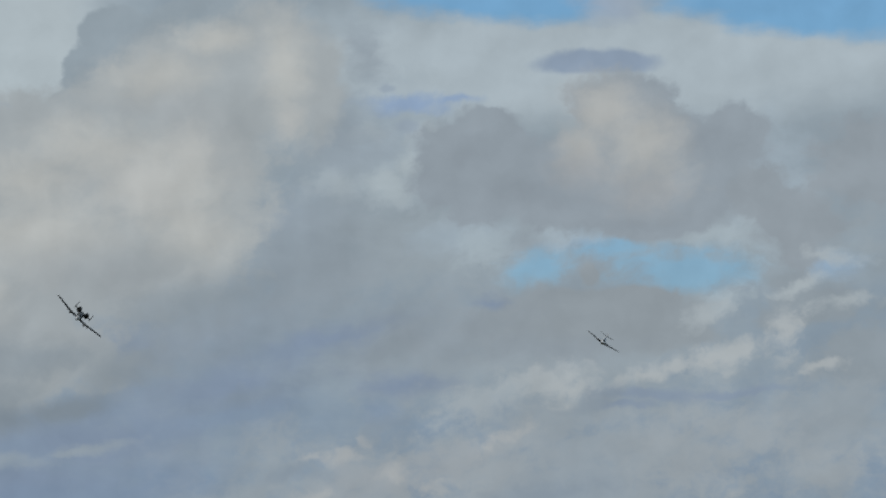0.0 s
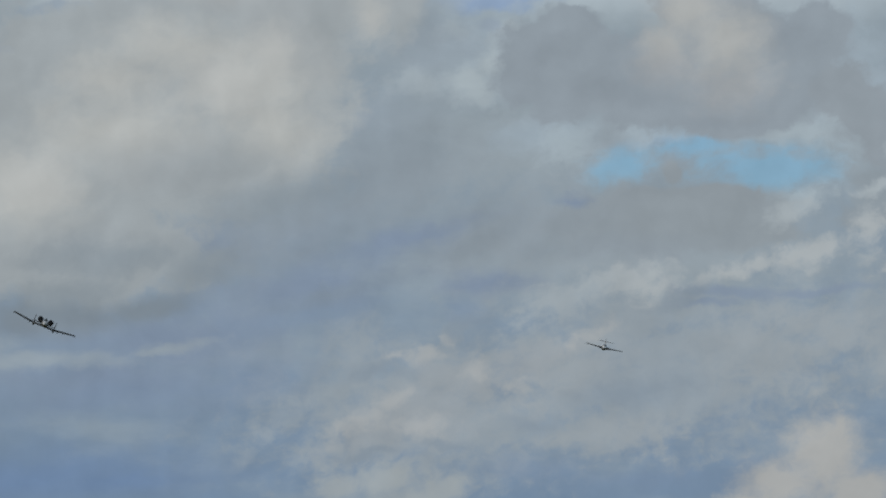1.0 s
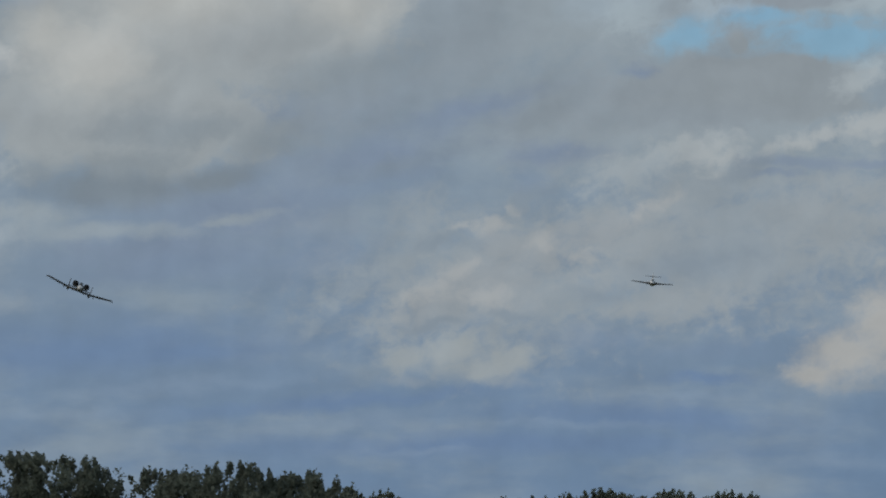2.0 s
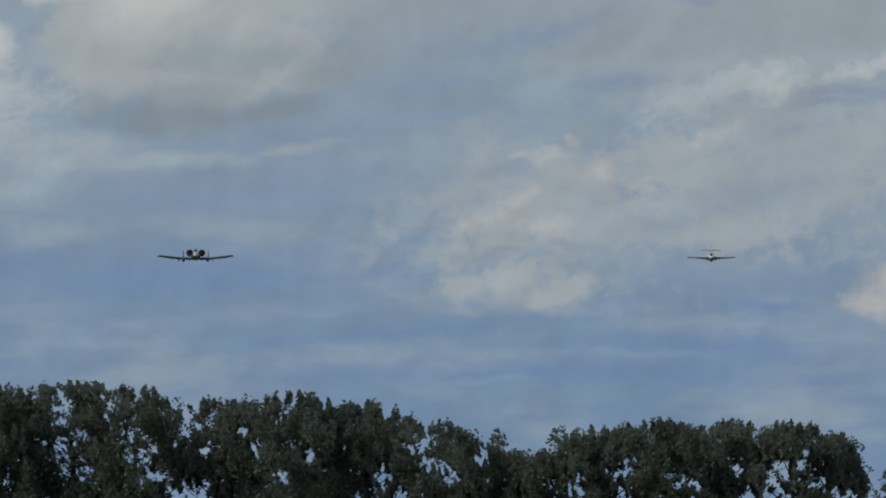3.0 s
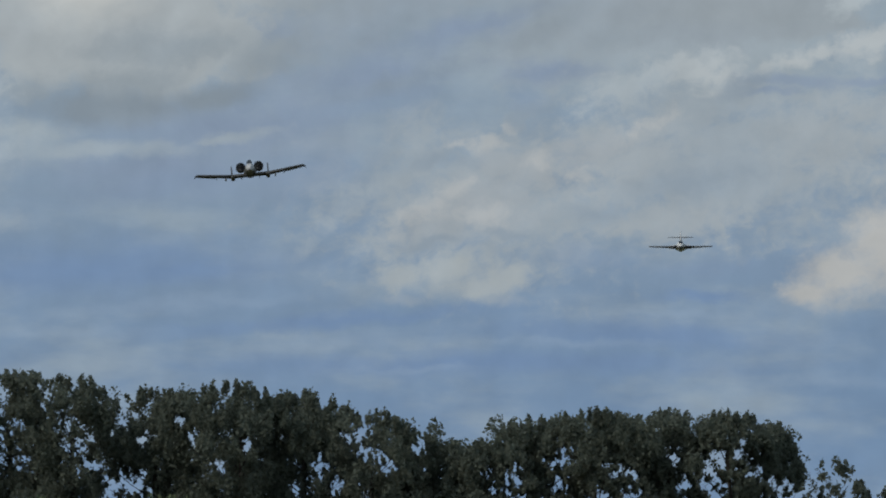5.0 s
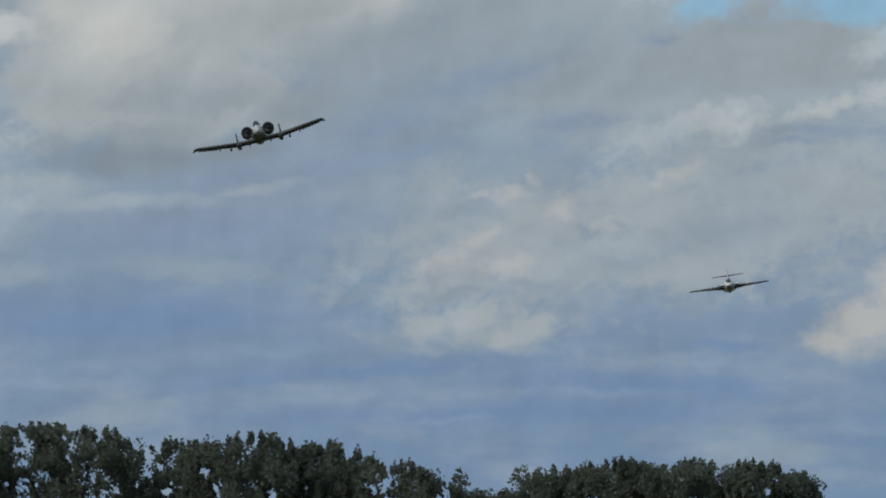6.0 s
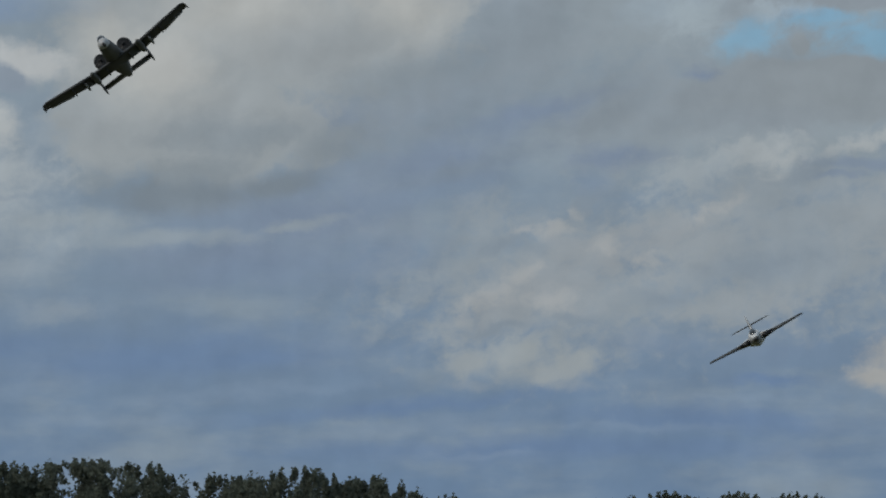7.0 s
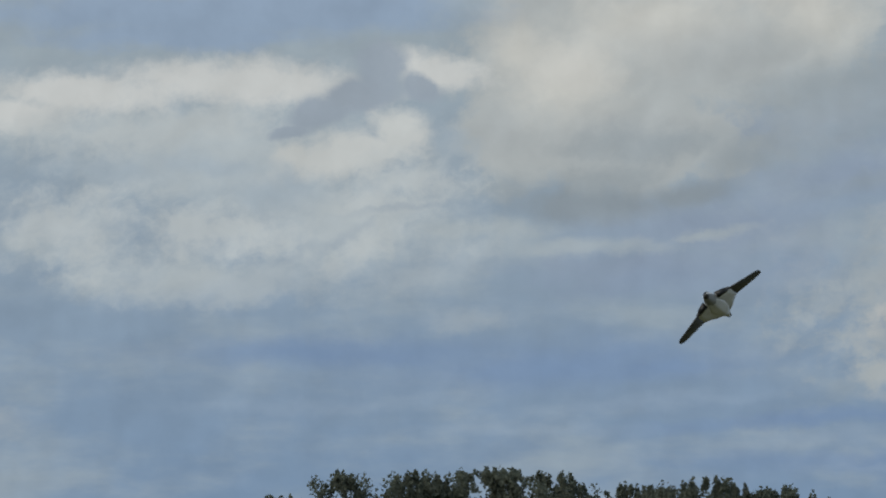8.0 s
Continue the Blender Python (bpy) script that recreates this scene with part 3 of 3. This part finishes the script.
FULL_CROWNS = [
    (-10.4, 10.1, 0.20, 0.50),
    (-11.0, 11.0, 0.20, 0.20),
    (-7.9, 9.8, 0.20, 0.25),
    (-4.1, 8.1, 0.40, 0.22),
    (-5.8, 8.1, 0.20, 0.30),
    (-3.1, 10.4, 0.55, 0.30),
    (-2.4, 9.6, 0.45, 0.22),
    (-0.4, 9.9, 0.20, 0.25),
    (-9.1, 8.9, 0.20, 0.20),
    (-1.7, 8.9, 0.25, 0.25),
    (-4.7, 9.1, 0.20, 0.20),
]
ROUND_CROWNS = [
    (3.9, 8.4, 0.30, 0.55),
    (2.8, 8.2, 0.20, 0.50),
    (4.2, 7.3, 0.62, 0.37),
    (6.0, 9.2, 0.42, 0.37),
    (5.7, 8.1, 0.35, 0.37),
    (8.5, 8.7, 0.80, 0.30),
    (9.0, 7.7, 0.45, 0.50),
    (7.8, 7.5, 0.37, 0.37),
    (10.9, 9.4, 0.25, 0.30),
    (11.4, 8.1, 0.20, 0.35),
    (12.3, 8.6, 0.55, 0.62),
]
END_CROWNS = [
    (12.8, 9.4, 0.37, 0.50),
    (13.1, 8.3, 0.55, 0.62),
    (13.9, 9.6, 0.27, 0.55),
    (12.5, 7.5, 0.50, 0.37),
    (14.5, 8.9, 0.40, 0.65),
    (15.5, 8.1, 0.40, 0.55),
    (16.1, 7.4, 0.40, 0.37),
    (16.8, 7.6, 0.40, 0.50),
    (17.6, 9.1, 0.30, 0.30),
    (17.9, 8.3, 0.45, 0.40),
    (18.5, 7.6, 0.40, 0.37),
    (15.2, 7.3, 0.40, 0.30),
]
for x, z, wide, tall in THIN_CROWNS + FULL_CROWNS + ROUND_CROWNS + END_CROWNS:
    for k in range(10 + int(105 * wide * tall)):
        GAPS.append((x + gap_rng.normal() * wide * 0.75, z + gap_rng.normal() * tall * 0.75, gap_rng.uniform(0.05, 0.15), gap_rng.uniform(0.08, 0.24)))
for k in range(150):
    GAPS.append((gap_rng.uniform(-36, 22), gap_rng.uniform(6.0, 11.2), gap_rng.uniform(0.04, 0.10), gap_rng.uniform(0.06, 0.15)))

# along the row: metres to the right, height, crown radius, fullness of the crown
ROW = [
    (-33.6, 11.3, 2.90, 0.90),
    (-30.8, 11.6, 2.72, 0.90),
    (-27.8, 12.0, 2.35, 0.70),
    (-25.1, 13.2, 1.49, 0.42),
    (-21.6, 13.1, 2.61, 0.90),
    (-18.6, 13.35, 3.42, 0.70),
    (-15.8, 13.05, 3.0, 0.60),
    (-12.1, 12.6, 2.97, 0.90),
    (-8.8, 12.8, 3.51, 1.00),
    (-5.6, 12.4, 3.33, 1.00),
    (-2.6, 11.5, 3.08, 0.80),
    (0.1, 10.5, 2.72, 0.90),
    (2.9, 10.3, 2.35, 1.00),
    (5.0, 11.3, 2.79, 0.90),
    (7.6, 11.6, 3.08, 0.80),
    (10.6, 11.6, 3.08, 0.75),
    (13.4, 11.5, 2.15, 0.50),
    (15.1, 11.1, 1.62, 0.50),
    (17.9, 9.4, 1.58, 0.42),
    (20.1, 8.1, 1.72, 0.40),
    (22.6, 7.8, 2.54, 0.80),
]
for i, (x, height, radius, fullness) in enumerate(ROW):
    words = "tall dark green deciduous tree in a dense row" if fullness > 0.75 else "tall thin-leaved tree with gaps of sky between its branches"
    tree(x, 280 + (1.1 if i % 2 else -0.9), height, radius, 100 + i, fullness, label=words)

# lower and lighter growth before the row: metres to the right, height, radius
for i, (x, height, radius) in enumerate([
    (-28.3, 7.5, 2.10),
    (-20.2, 6.9, 2.37),
    (-16.6, 7.4, 1.84),
    (-14.0, 7.2, 1.84),
    (-10.9, 7.5, 2.10),
    (-8.7, 7.1, 1.58),
    (-5.4, 7.0, 2.10),
    (-2.0, 6.7, 2.37),
    (1.8, 6.6, 2.37),
    (5.4, 6.7, 2.37),
    (9.0, 6.7, 2.37),
    (13.1, 6.6, 2.37),
]):
    tree(x, 268 + (i % 3) * 0.8, height, radius, 300 + i, 0.8, SHRUB_LEAF, "low light green shrub in front of the tall trees", 0.08, "shrub")


# ---- model aircraft ----
def twin_jet():
    """A model of a straight-winged ground attack jet, 1.7 m across: right, forward, up."""
    s = 1.7 / 17.53
    ob = thing("attack_jet", "dark grey model jet, straight wings, two rear engine pods, flying", "model aircraft")
    hull = part("fuselage", body(scaled([(6.45, -0.25, 0.05, 0.05), (6.3, -0.22, 0.27, 0.29), (5.9, -0.12, 0.48, 0.52), (5.0, 0.0, 0.62, 0.72),
        (3.6, 0.10, 0.74, 0.80), (1.8, 0.08, 0.86, 0.80), (-0.5, 0.05, 1.00, 0.78), (-3.0, 0.10, 0.96, 0.70), (-5.2, 0.18, 0.72, 0.55),
        (-7.0, 0.25, 0.52, 0.42), (-8.5, 0.33, 0.30, 0.22), (-8.9, 0.36, 0.10, 0.10)], s)), OLIVE_PAINT, ob)
    # nose cone in pale paint that stands for the light falling on it
    part("nose", body(scaled([(6.49, -0.24, 0.05, 0.05), (6.3, -0.21, 0.29, 0.31), (5.9, -0.11, 0.50, 0.54), (5.0, 0.03, 0.63, 0.70), (4.4, 0.10, 0.60, 0.68)], s)), PALE_PAINT, hull, "nose cone, made pale to stand for light on it")
    part("gun_muzzle", body(scaled([(6.75, -0.5, 0.13, 0.13), (6.3, -0.5, 0.15, 0.15), (5.6, -0.45, 0.12, 0.12)], s), count=10), BLACK, hull, "black gun muzzle under the nose")
    part("canopy", body(scaled([(4.75, 0.62, 0.10, 0.10), (4.3, 0.85, 0.36, 0.34), (3.6, 0.95, 0.45, 0.55), (2.8, 0.95, 0.45, 0.52), (1.9, 0.85, 0.30, 0.22), (1.5, 0.8, 0.08, 0.08)], s), count=16), CANOPY, hull, "dark tinted cockpit canopy")
    part("centre_wing", wing(scaled([(-2.95, 1.25, 3.05, -0.62, 0.62), (0, 1.25, 3.05, -0.62, 0.62), (2.95, 1.25, 3.05, -0.62, 0.62)], s)), DARK_PAINT, ob)
    for side in (-1, 1):
        def put(rows):
            return scaled(rows if side > 0 else mirrored(rows), s)
        outer = part("wing", wing(put([(2.9, 1.25, 3.05, -0.62, 0.62), (5.6, 1.05, 2.55, -0.27, 0.52), (8.2, 0.80, 2.05, 0.08, 0.42),
            (8.62, 0.68, 1.85, 0.04, 0.27), (8.77, 0.45, 1.55, -0.18, 0.12)])), DARK_PAINT, ob)
        part("aileron", wing(put([(5.5, -1.28, 0.62, -0.33, 0.10), (8.1, -1.02, 0.50, 0.01, 0.08)])), GREY_PAINT, outer)
        part("wheel_pod", body(scaled([(2.35, -0.80, 0.05, 0.05), (2.1, -0.80, 0.22, 0.24), (1.4, -0.82, 0.33, 0.38), (0.0, -0.84, 0.34, 0.40), (-1.2, -0.80, 0.26, 0.30), (-1.7, -0.76, 0.10, 0.10)], s), x=side * 2.75 * s, count=14), OLIVE_PAINT, ob, "rounded wheel pod under the wing")
        for out, z in ((1.4, -0.72), (3.9, -0.56), (5.3, -0.38)):
            part("pylon", loft([[(side * out * s + dx * s, y * s, zz * s) for dx, y in ((-0.07, 0.9), (0.07, 0.9), (0.07, -1.2), (-0.07, -1.2))] for zz in (z + 0.1, z - 0.24)]), DARK_PAINT, ob)
            if 3 < out < 5:
                part("store", body(scaled([(1.3, z - 0.34, 0.03, 0.03), (0.9, z - 0.34, 0.13, 0.13), (-1.0, z - 0.34, 0.13, 0.13), (-1.4, z - 0.34, 0.05, 0.05)], s), x=side * out * s, count=10), GREY_PAINT, ob)
        cx = side * 1.40 * s
        pod = part("engine_pod", body(scaled([(-1.95, 1.05, 0.60, 0.60), (-1.55, 1.05, 0.68, 0.68), (-1.75, 1.05, 0.73, 0.73), (-2.4, 1.05, 0.78, 0.78), (-3.6, 1.07, 0.74, 0.74),
            (-5.0, 1.12, 0.60, 0.60), (-5.5, 1.14, 0.50, 0.50), (-5.4, 1.14, 0.42, 0.42)], s), x=cx, count=24), DARK_PAINT, ob, "round engine pod, its intake shade a black plug")
        # solid black plug: the shade inside the intake is put into its colour
        part("intake_shade_plug", body(scaled([(-1.56, 1.05, 0.67, 0.67), (-1.90, 1.05, 0.61, 0.61)], s), x=cx, count=24), BLACK, pod)
        blades = bmesh.new()
        for k in range(12):
            a = k * math.pi / 6
            c, d = math.cos(a), math.sin(a)
            pts = [(0.14, -0.05, 0), (0.55, -0.10, 0.05), (0.55, 0.10, -0.05), (0.14, 0.05, 0)]
            vs = [blades.verts.new((cx + (r * c - w * d) * s, (-1.545 + y) * s, (1.05 + r * d + w * c) * s)) for r, w, y in pts]
            low = [blades.verts.new((v.co.x, v.co.y - 0.03 * s, v.co.z)) for v in vs]
            blades.faces.new(vs), blades.faces.new(low[::-1])
            for i in range(4):
                blades.faces.new((vs[i], vs[(i + 1) % 4], low[(i + 1) % 4], low[i]))
        part("fan", blades, BLACK, pod)
        part("spinner", body(scaled([(-1.30, 1.05, 0.02, 0.02), (-1.42, 1.05, 0.12, 0.12), (-1.6, 1.05, 0.18, 0.18)], s), x=cx, count=12), BLACK, pod)
        part("strut", loft([[(side * xx * s, y * s, z * s) for y, z in ((-2.4, zz + 0.12), (-2.4, zz - 0.12), (-4.4, zz - 0.10), (-4.4, zz + 0.10))] for xx, zz in ((0.4, 0.55), (1.1, 0.9))]), GREY_PAINT, ob)
        fin = part("fin", wing(scaled([(-0.12, -6.95, 1.4, side * 2.87, 0.22), (0.4, -6.75, 1.6, side * 2.87, 0.26), (1.9, -7.1, 1.15, side * 2.87, 0.20), (2.05, -7.3, 0.85, side * 2.87, 0.06)], s), upright=True), SLATE_PAINT, ob)
        part("rudder", wing(scaled([(-0.05, -8.25, 0.4, side * 2.87, 0.10), (1.7, -8.2, 0.35, side * 2.87, 0.08)], s), upright=True), DARK_PAINT, fin)
    tail = part("tailplane", wing(scaled([(-2.87, -7.0, 1.15, 0.36, 0.24), (0, -6.9, 1.35, 0.36, 0.26), (2.87, -7.0, 1.15, 0.36, 0.24)], s)), DARK_PAINT, ob)
    part("elevator", wing(scaled([(-2.7, -8.08, 0.42, 0.36, 0.10), (2.7, -8.08, 0.42, 0.36, 0.10)], s)), GREY_PAINT, tail)
    return ob


def swept_jet():
    """A model of a swept-winged naval fighter, 1.2 m across, with its tailplane half way up the fin."""
    s = 1.2 / 10.5
    ob = thing("fighter_jet", "white and grey model fighter jet with swept wings, flying", "model aircraft")
    hull = part("fuselage", body(scaled([(4.46, -0.11, 0.05, 0.05), (4.2, -0.11, 0.22, 0.20), (3.4, -0.08, 0.41, 0.36), (2.4, -0.05, 0.60, 0.50), (1.4, -0.02, 0.76, 0.62),
        (0.0, -0.02, 0.84, 0.68), (-2.0, 0.05, 0.74, 0.66), (-3.8, 0.22, 0.54, 0.54), (-5.2, 0.42, 0.34, 0.36), (-6.2, 0.55, 0.10, 0.12)], s), keel=0.35), GREY_PAINT, ob)
    part("spine", body(scaled([(4.1, 0.04, 0.12, 0.08), (3.3, 0.15, 0.36, 0.23), (2.0, 0.32, 0.54, 0.34), (0.6, 0.42, 0.66, 0.42), (-1.0, 0.50, 0.60, 0.46), (-3.0, 0.64, 0.48, 0.46), (-5.0, 0.78, 0.28, 0.30), (-6.3, 0.80, 0.07, 0.06)], s)), WHITE_PAINT, hull, "glossy white upper deck of the fuselage")
    part("belly", body(scaled([(2.6, -0.34, 0.10, 0.08), (1.8, -0.36, 0.60, 0.26), (0.0, -0.38, 0.90, 0.40), (-2.2, -0.34, 0.70, 0.38), (-4.0, -0.28, 0.34, 0.24), (-5.2, -0.22, 0.05, 0.06)], s), keel=0.7), WHITE_PAINT, hull, "pale keeled belly running to a point at the tail")
    part("canopy", body(scaled([(2.9, 0.42, 0.06, 0.06), (2.5, 0.60, 0.26, 0.20), (1.9, 0.72, 0.34, 0.28), (1.2, 0.80, 0.32, 0.26), (0.4, 0.84, 0.08, 0.10)], s), count=16), CANOPY, hull, "dark tinted bubble canopy")
    part("nose_cap", body(scaled([(4.5, -0.11, 0.03, 0.03), (4.3, -0.11, 0.20, 0.18), (3.9, -0.11, 0.31, 0.27)], s), count=16), DARK_PAINT, hull)
    part("jet_pipe", body(scaled([(-4.7, -0.05, 0.30, 0.26), (-5.5, 0.0, 0.24, 0.22), (-5.45, 0.0, 0.18, 0.16)], s), count=16), BLACK, ob)
    for side in (-1, 1):
        def put(rows):
            return scaled(rows if side > 0 else mirrored(rows), s)
        root = part("wing_root", wing(put([(0.3, 2.3, 6.6, -0.12, 0.95), (0.95, 2.0, 5.6, -0.12, 0.82), (1.6, 1.45, 3.9, -0.10, 0.56), (2.1, 1.0, 2.92, -0.06, 0.42)])), WHITE_PAINT, ob, "pale wing root with a dark leading edge")
        part("leading_edge", wing(put([(0.9, 2.06, 0.85, -0.11, 0.60), (1.6, 1.50, 0.70, -0.09, 0.44), (2.08, 1.06, 0.55, -0.05, 0.34)])), DARK_PAINT, root)
        # closed block, coloured black for the shade within the intake mouth
        part("air_intake", loft([[(side * x * s, (y - back) * s, z * s) for x, y, z in ((0.70, 2.26, 0.26), (1.75, 1.50, 0.16), (1.75, 1.50, -0.20), (0.70, 2.26, -0.34))] for back in (0.0, 0.5)]), BLACK, root, "wing root air intake, its shade a solid black block")
        panel = part("wing", wing(put([(2.05, 1.05, 2.95, -0.06, 0.42), (3.6, -0.15, 2.10, 0.02, 0.32), (4.85, -1.10, 1.60, 0.09, 0.24), (5.15, -1.42, 1.15, 0.10, 0.18), (5.25, -1.75, 0.6, 0.10, 0.05)])), SLATE_PAINT, ob)
        part("aileron", wing(put([(3.0, -1.72, 0.50, -0.01, 0.09), (4.7, -2.36, 0.36, 0.08, 0.07)])), GREY_PAINT, panel)
        part("tailplane", wing(put([(0.05, -4.35, 1.55, 1.62, 0.18), (1.4, -5.15, 1.10, 1.66, 0.14), (2.1, -5.65, 0.75, 1.68, 0.07)])), SLATE_PAINT, ob)
    fin = part("fin", wing(scaled([(0.5, -2.7, 3.7, 0, 0.62), (1.3, -4.0, 2.4, 0, 0.34), (2.3, -5.1, 1.5, 0, 0.15), (2.75, -5.6, 0.9, 0, 0.06)], s), upright=True), PALE_PAINT, ob)
    part("rudder", wing(scaled([(0.9, -6.35, 0.5, 0, 0.10), (2.3, -6.45, 0.35, 0, 0.07)], s), upright=True), DARK_PAINT, fin)
    return ob


attack_jet = twin_jet()
fighter_jet = swept_jet()

# seconds, azimuth and elevation from the pilot's stand in degrees, distance, bank, nose-up angle, turn to its right
ATTACK_FLIGHT = [
    (0.0, -1.840, 5.683, 178.1, -44.0, -8.0),
    (0.5, -2.453, 5.254, 171.7, -36.0, -3.0),
    (1.0, -2.903, 4.691, 160.2, -22.0, 2.5),
    (1.5, -3.128, 4.206, 156.2, -24.0, 2.0),
    (2.0, -3.179, 3.843, 150.1, -22.0, 3.0),
    (2.2, -3.123, 3.726, 145.5, -17.7, 4.0),
    (3.3, -2.474, 3.368, 135.2, 4.0, 5.0),
    (3.5, -2.366, 3.255, 127.1, 5.0, 5.0),
    (4.0, -2.044, 3.051, 108.9, 2.5, 6.0),
    (4.2, -1.916, 3.082, 104.1, 7.0, 6.0),
    (5.3, -1.646, 4.556, 92.0, 4.8, 7.0),
    (5.5, -1.733, 4.695, 87.6, 2.4, 7.0),
    (6.0, -1.739, 4.958, 79.4, 13.8, 8.0),
    (6.5, -2.103, 5.262, 70.6, 30.1, 11.0, 0.5),
    (7.0, -3.430, 6.004, 60.9, 36.4, 17.3, 1.5),
    (7.2, -4.242, 6.454, 57.4, 37.6, 21.0, 2.5),
    (7.5, -5.847, 7.564, 53.7, 38.0, 25.0, 4.0),
    (8.0, -8.606, 9.966, 45.4, 38.0, 30.0, 6.0),
]
FIGHTER_FLIGHT = [
    (0.0, 2.913, 5.458, 200.8, -35.0, -4.0),
    (0.5, 2.407, 4.937, 203.8, -28.0, -5.0),
    (1.0, 2.172, 4.487, 197.8, -14.0, -1.0),
    (1.5, 2.100, 4.109, 184.3, 0.0, 0.0),
    (2.0, 2.008, 3.899, 179.4, -6.0, 0.0),
    (2.2, 1.988, 3.792, 170.3, -6.0, 0.0),
    (3.3, 2.029, 3.419, 149.5, 1.0, 0.0),
    (3.5, 2.049, 3.383, 143.1, 0.0, 0.0),
    (4.0, 2.106, 3.363, 131.9, -1.0, 1.0),
    (4.2, 2.126, 3.347, 129.4, -1.5, 1.0),
    (5.3, 2.433, 3.496, 108.5, 3.0, 1.0),
    (5.5, 2.422, 3.470, 101.2, 6.0, 1.0),
    (6.0, 2.518, 3.574, 94.1, 7.8, 2.0),
    (6.5, 2.536, 3.610, 83.0, 13.6, 0.0),
    (7.0, 2.371, 3.415, 71.6, 28.1, 1.5, 0.5),
    (7.5, 1.393, 3.434, 61.7, 31.7, 8.6, 3.5),
    (7.8, 0.024, 3.925, 60.1, 38.0, 13.2, 4.0),
    (8.0, -1.722, 3.850, 70.0, 42.0, 15.5, 4.0),
]


def sighted(azimuth, elevation, distance, bank, nose_up, turned=0.0):
    """The pose of an aircraft that comes on towards the pilot's stand."""
    a, e = radians(azimuth), radians(elevation)
    way = Vector((math.sin(a) * math.cos(e), math.cos(a) * math.cos(e), math.sin(e)))
    ahead = -way
    right = ahead.cross(Vector((0, 0, 1))).normalized()
    up = right.cross(ahead)
    turn = Matrix((right, ahead, up)).transposed().to_4x4()
    return Matrix.Translation(Vector(EYE) + way * distance) @ turn @ pose(0, 0, 0, 0, 0, -turned) @ pose(0, 0, 0, 0, bank, 0) @ pose(0, 0, 0, nose_up, 0, 0)


def motions():
    walk(attack_jet, [(t, sighted(*row)) for t, *row in ATTACK_FLIGHT])
    walk(fighter_jet, [(t, sighted(*row)) for t, *row in FIGHTER_FLIGHT])


motions()
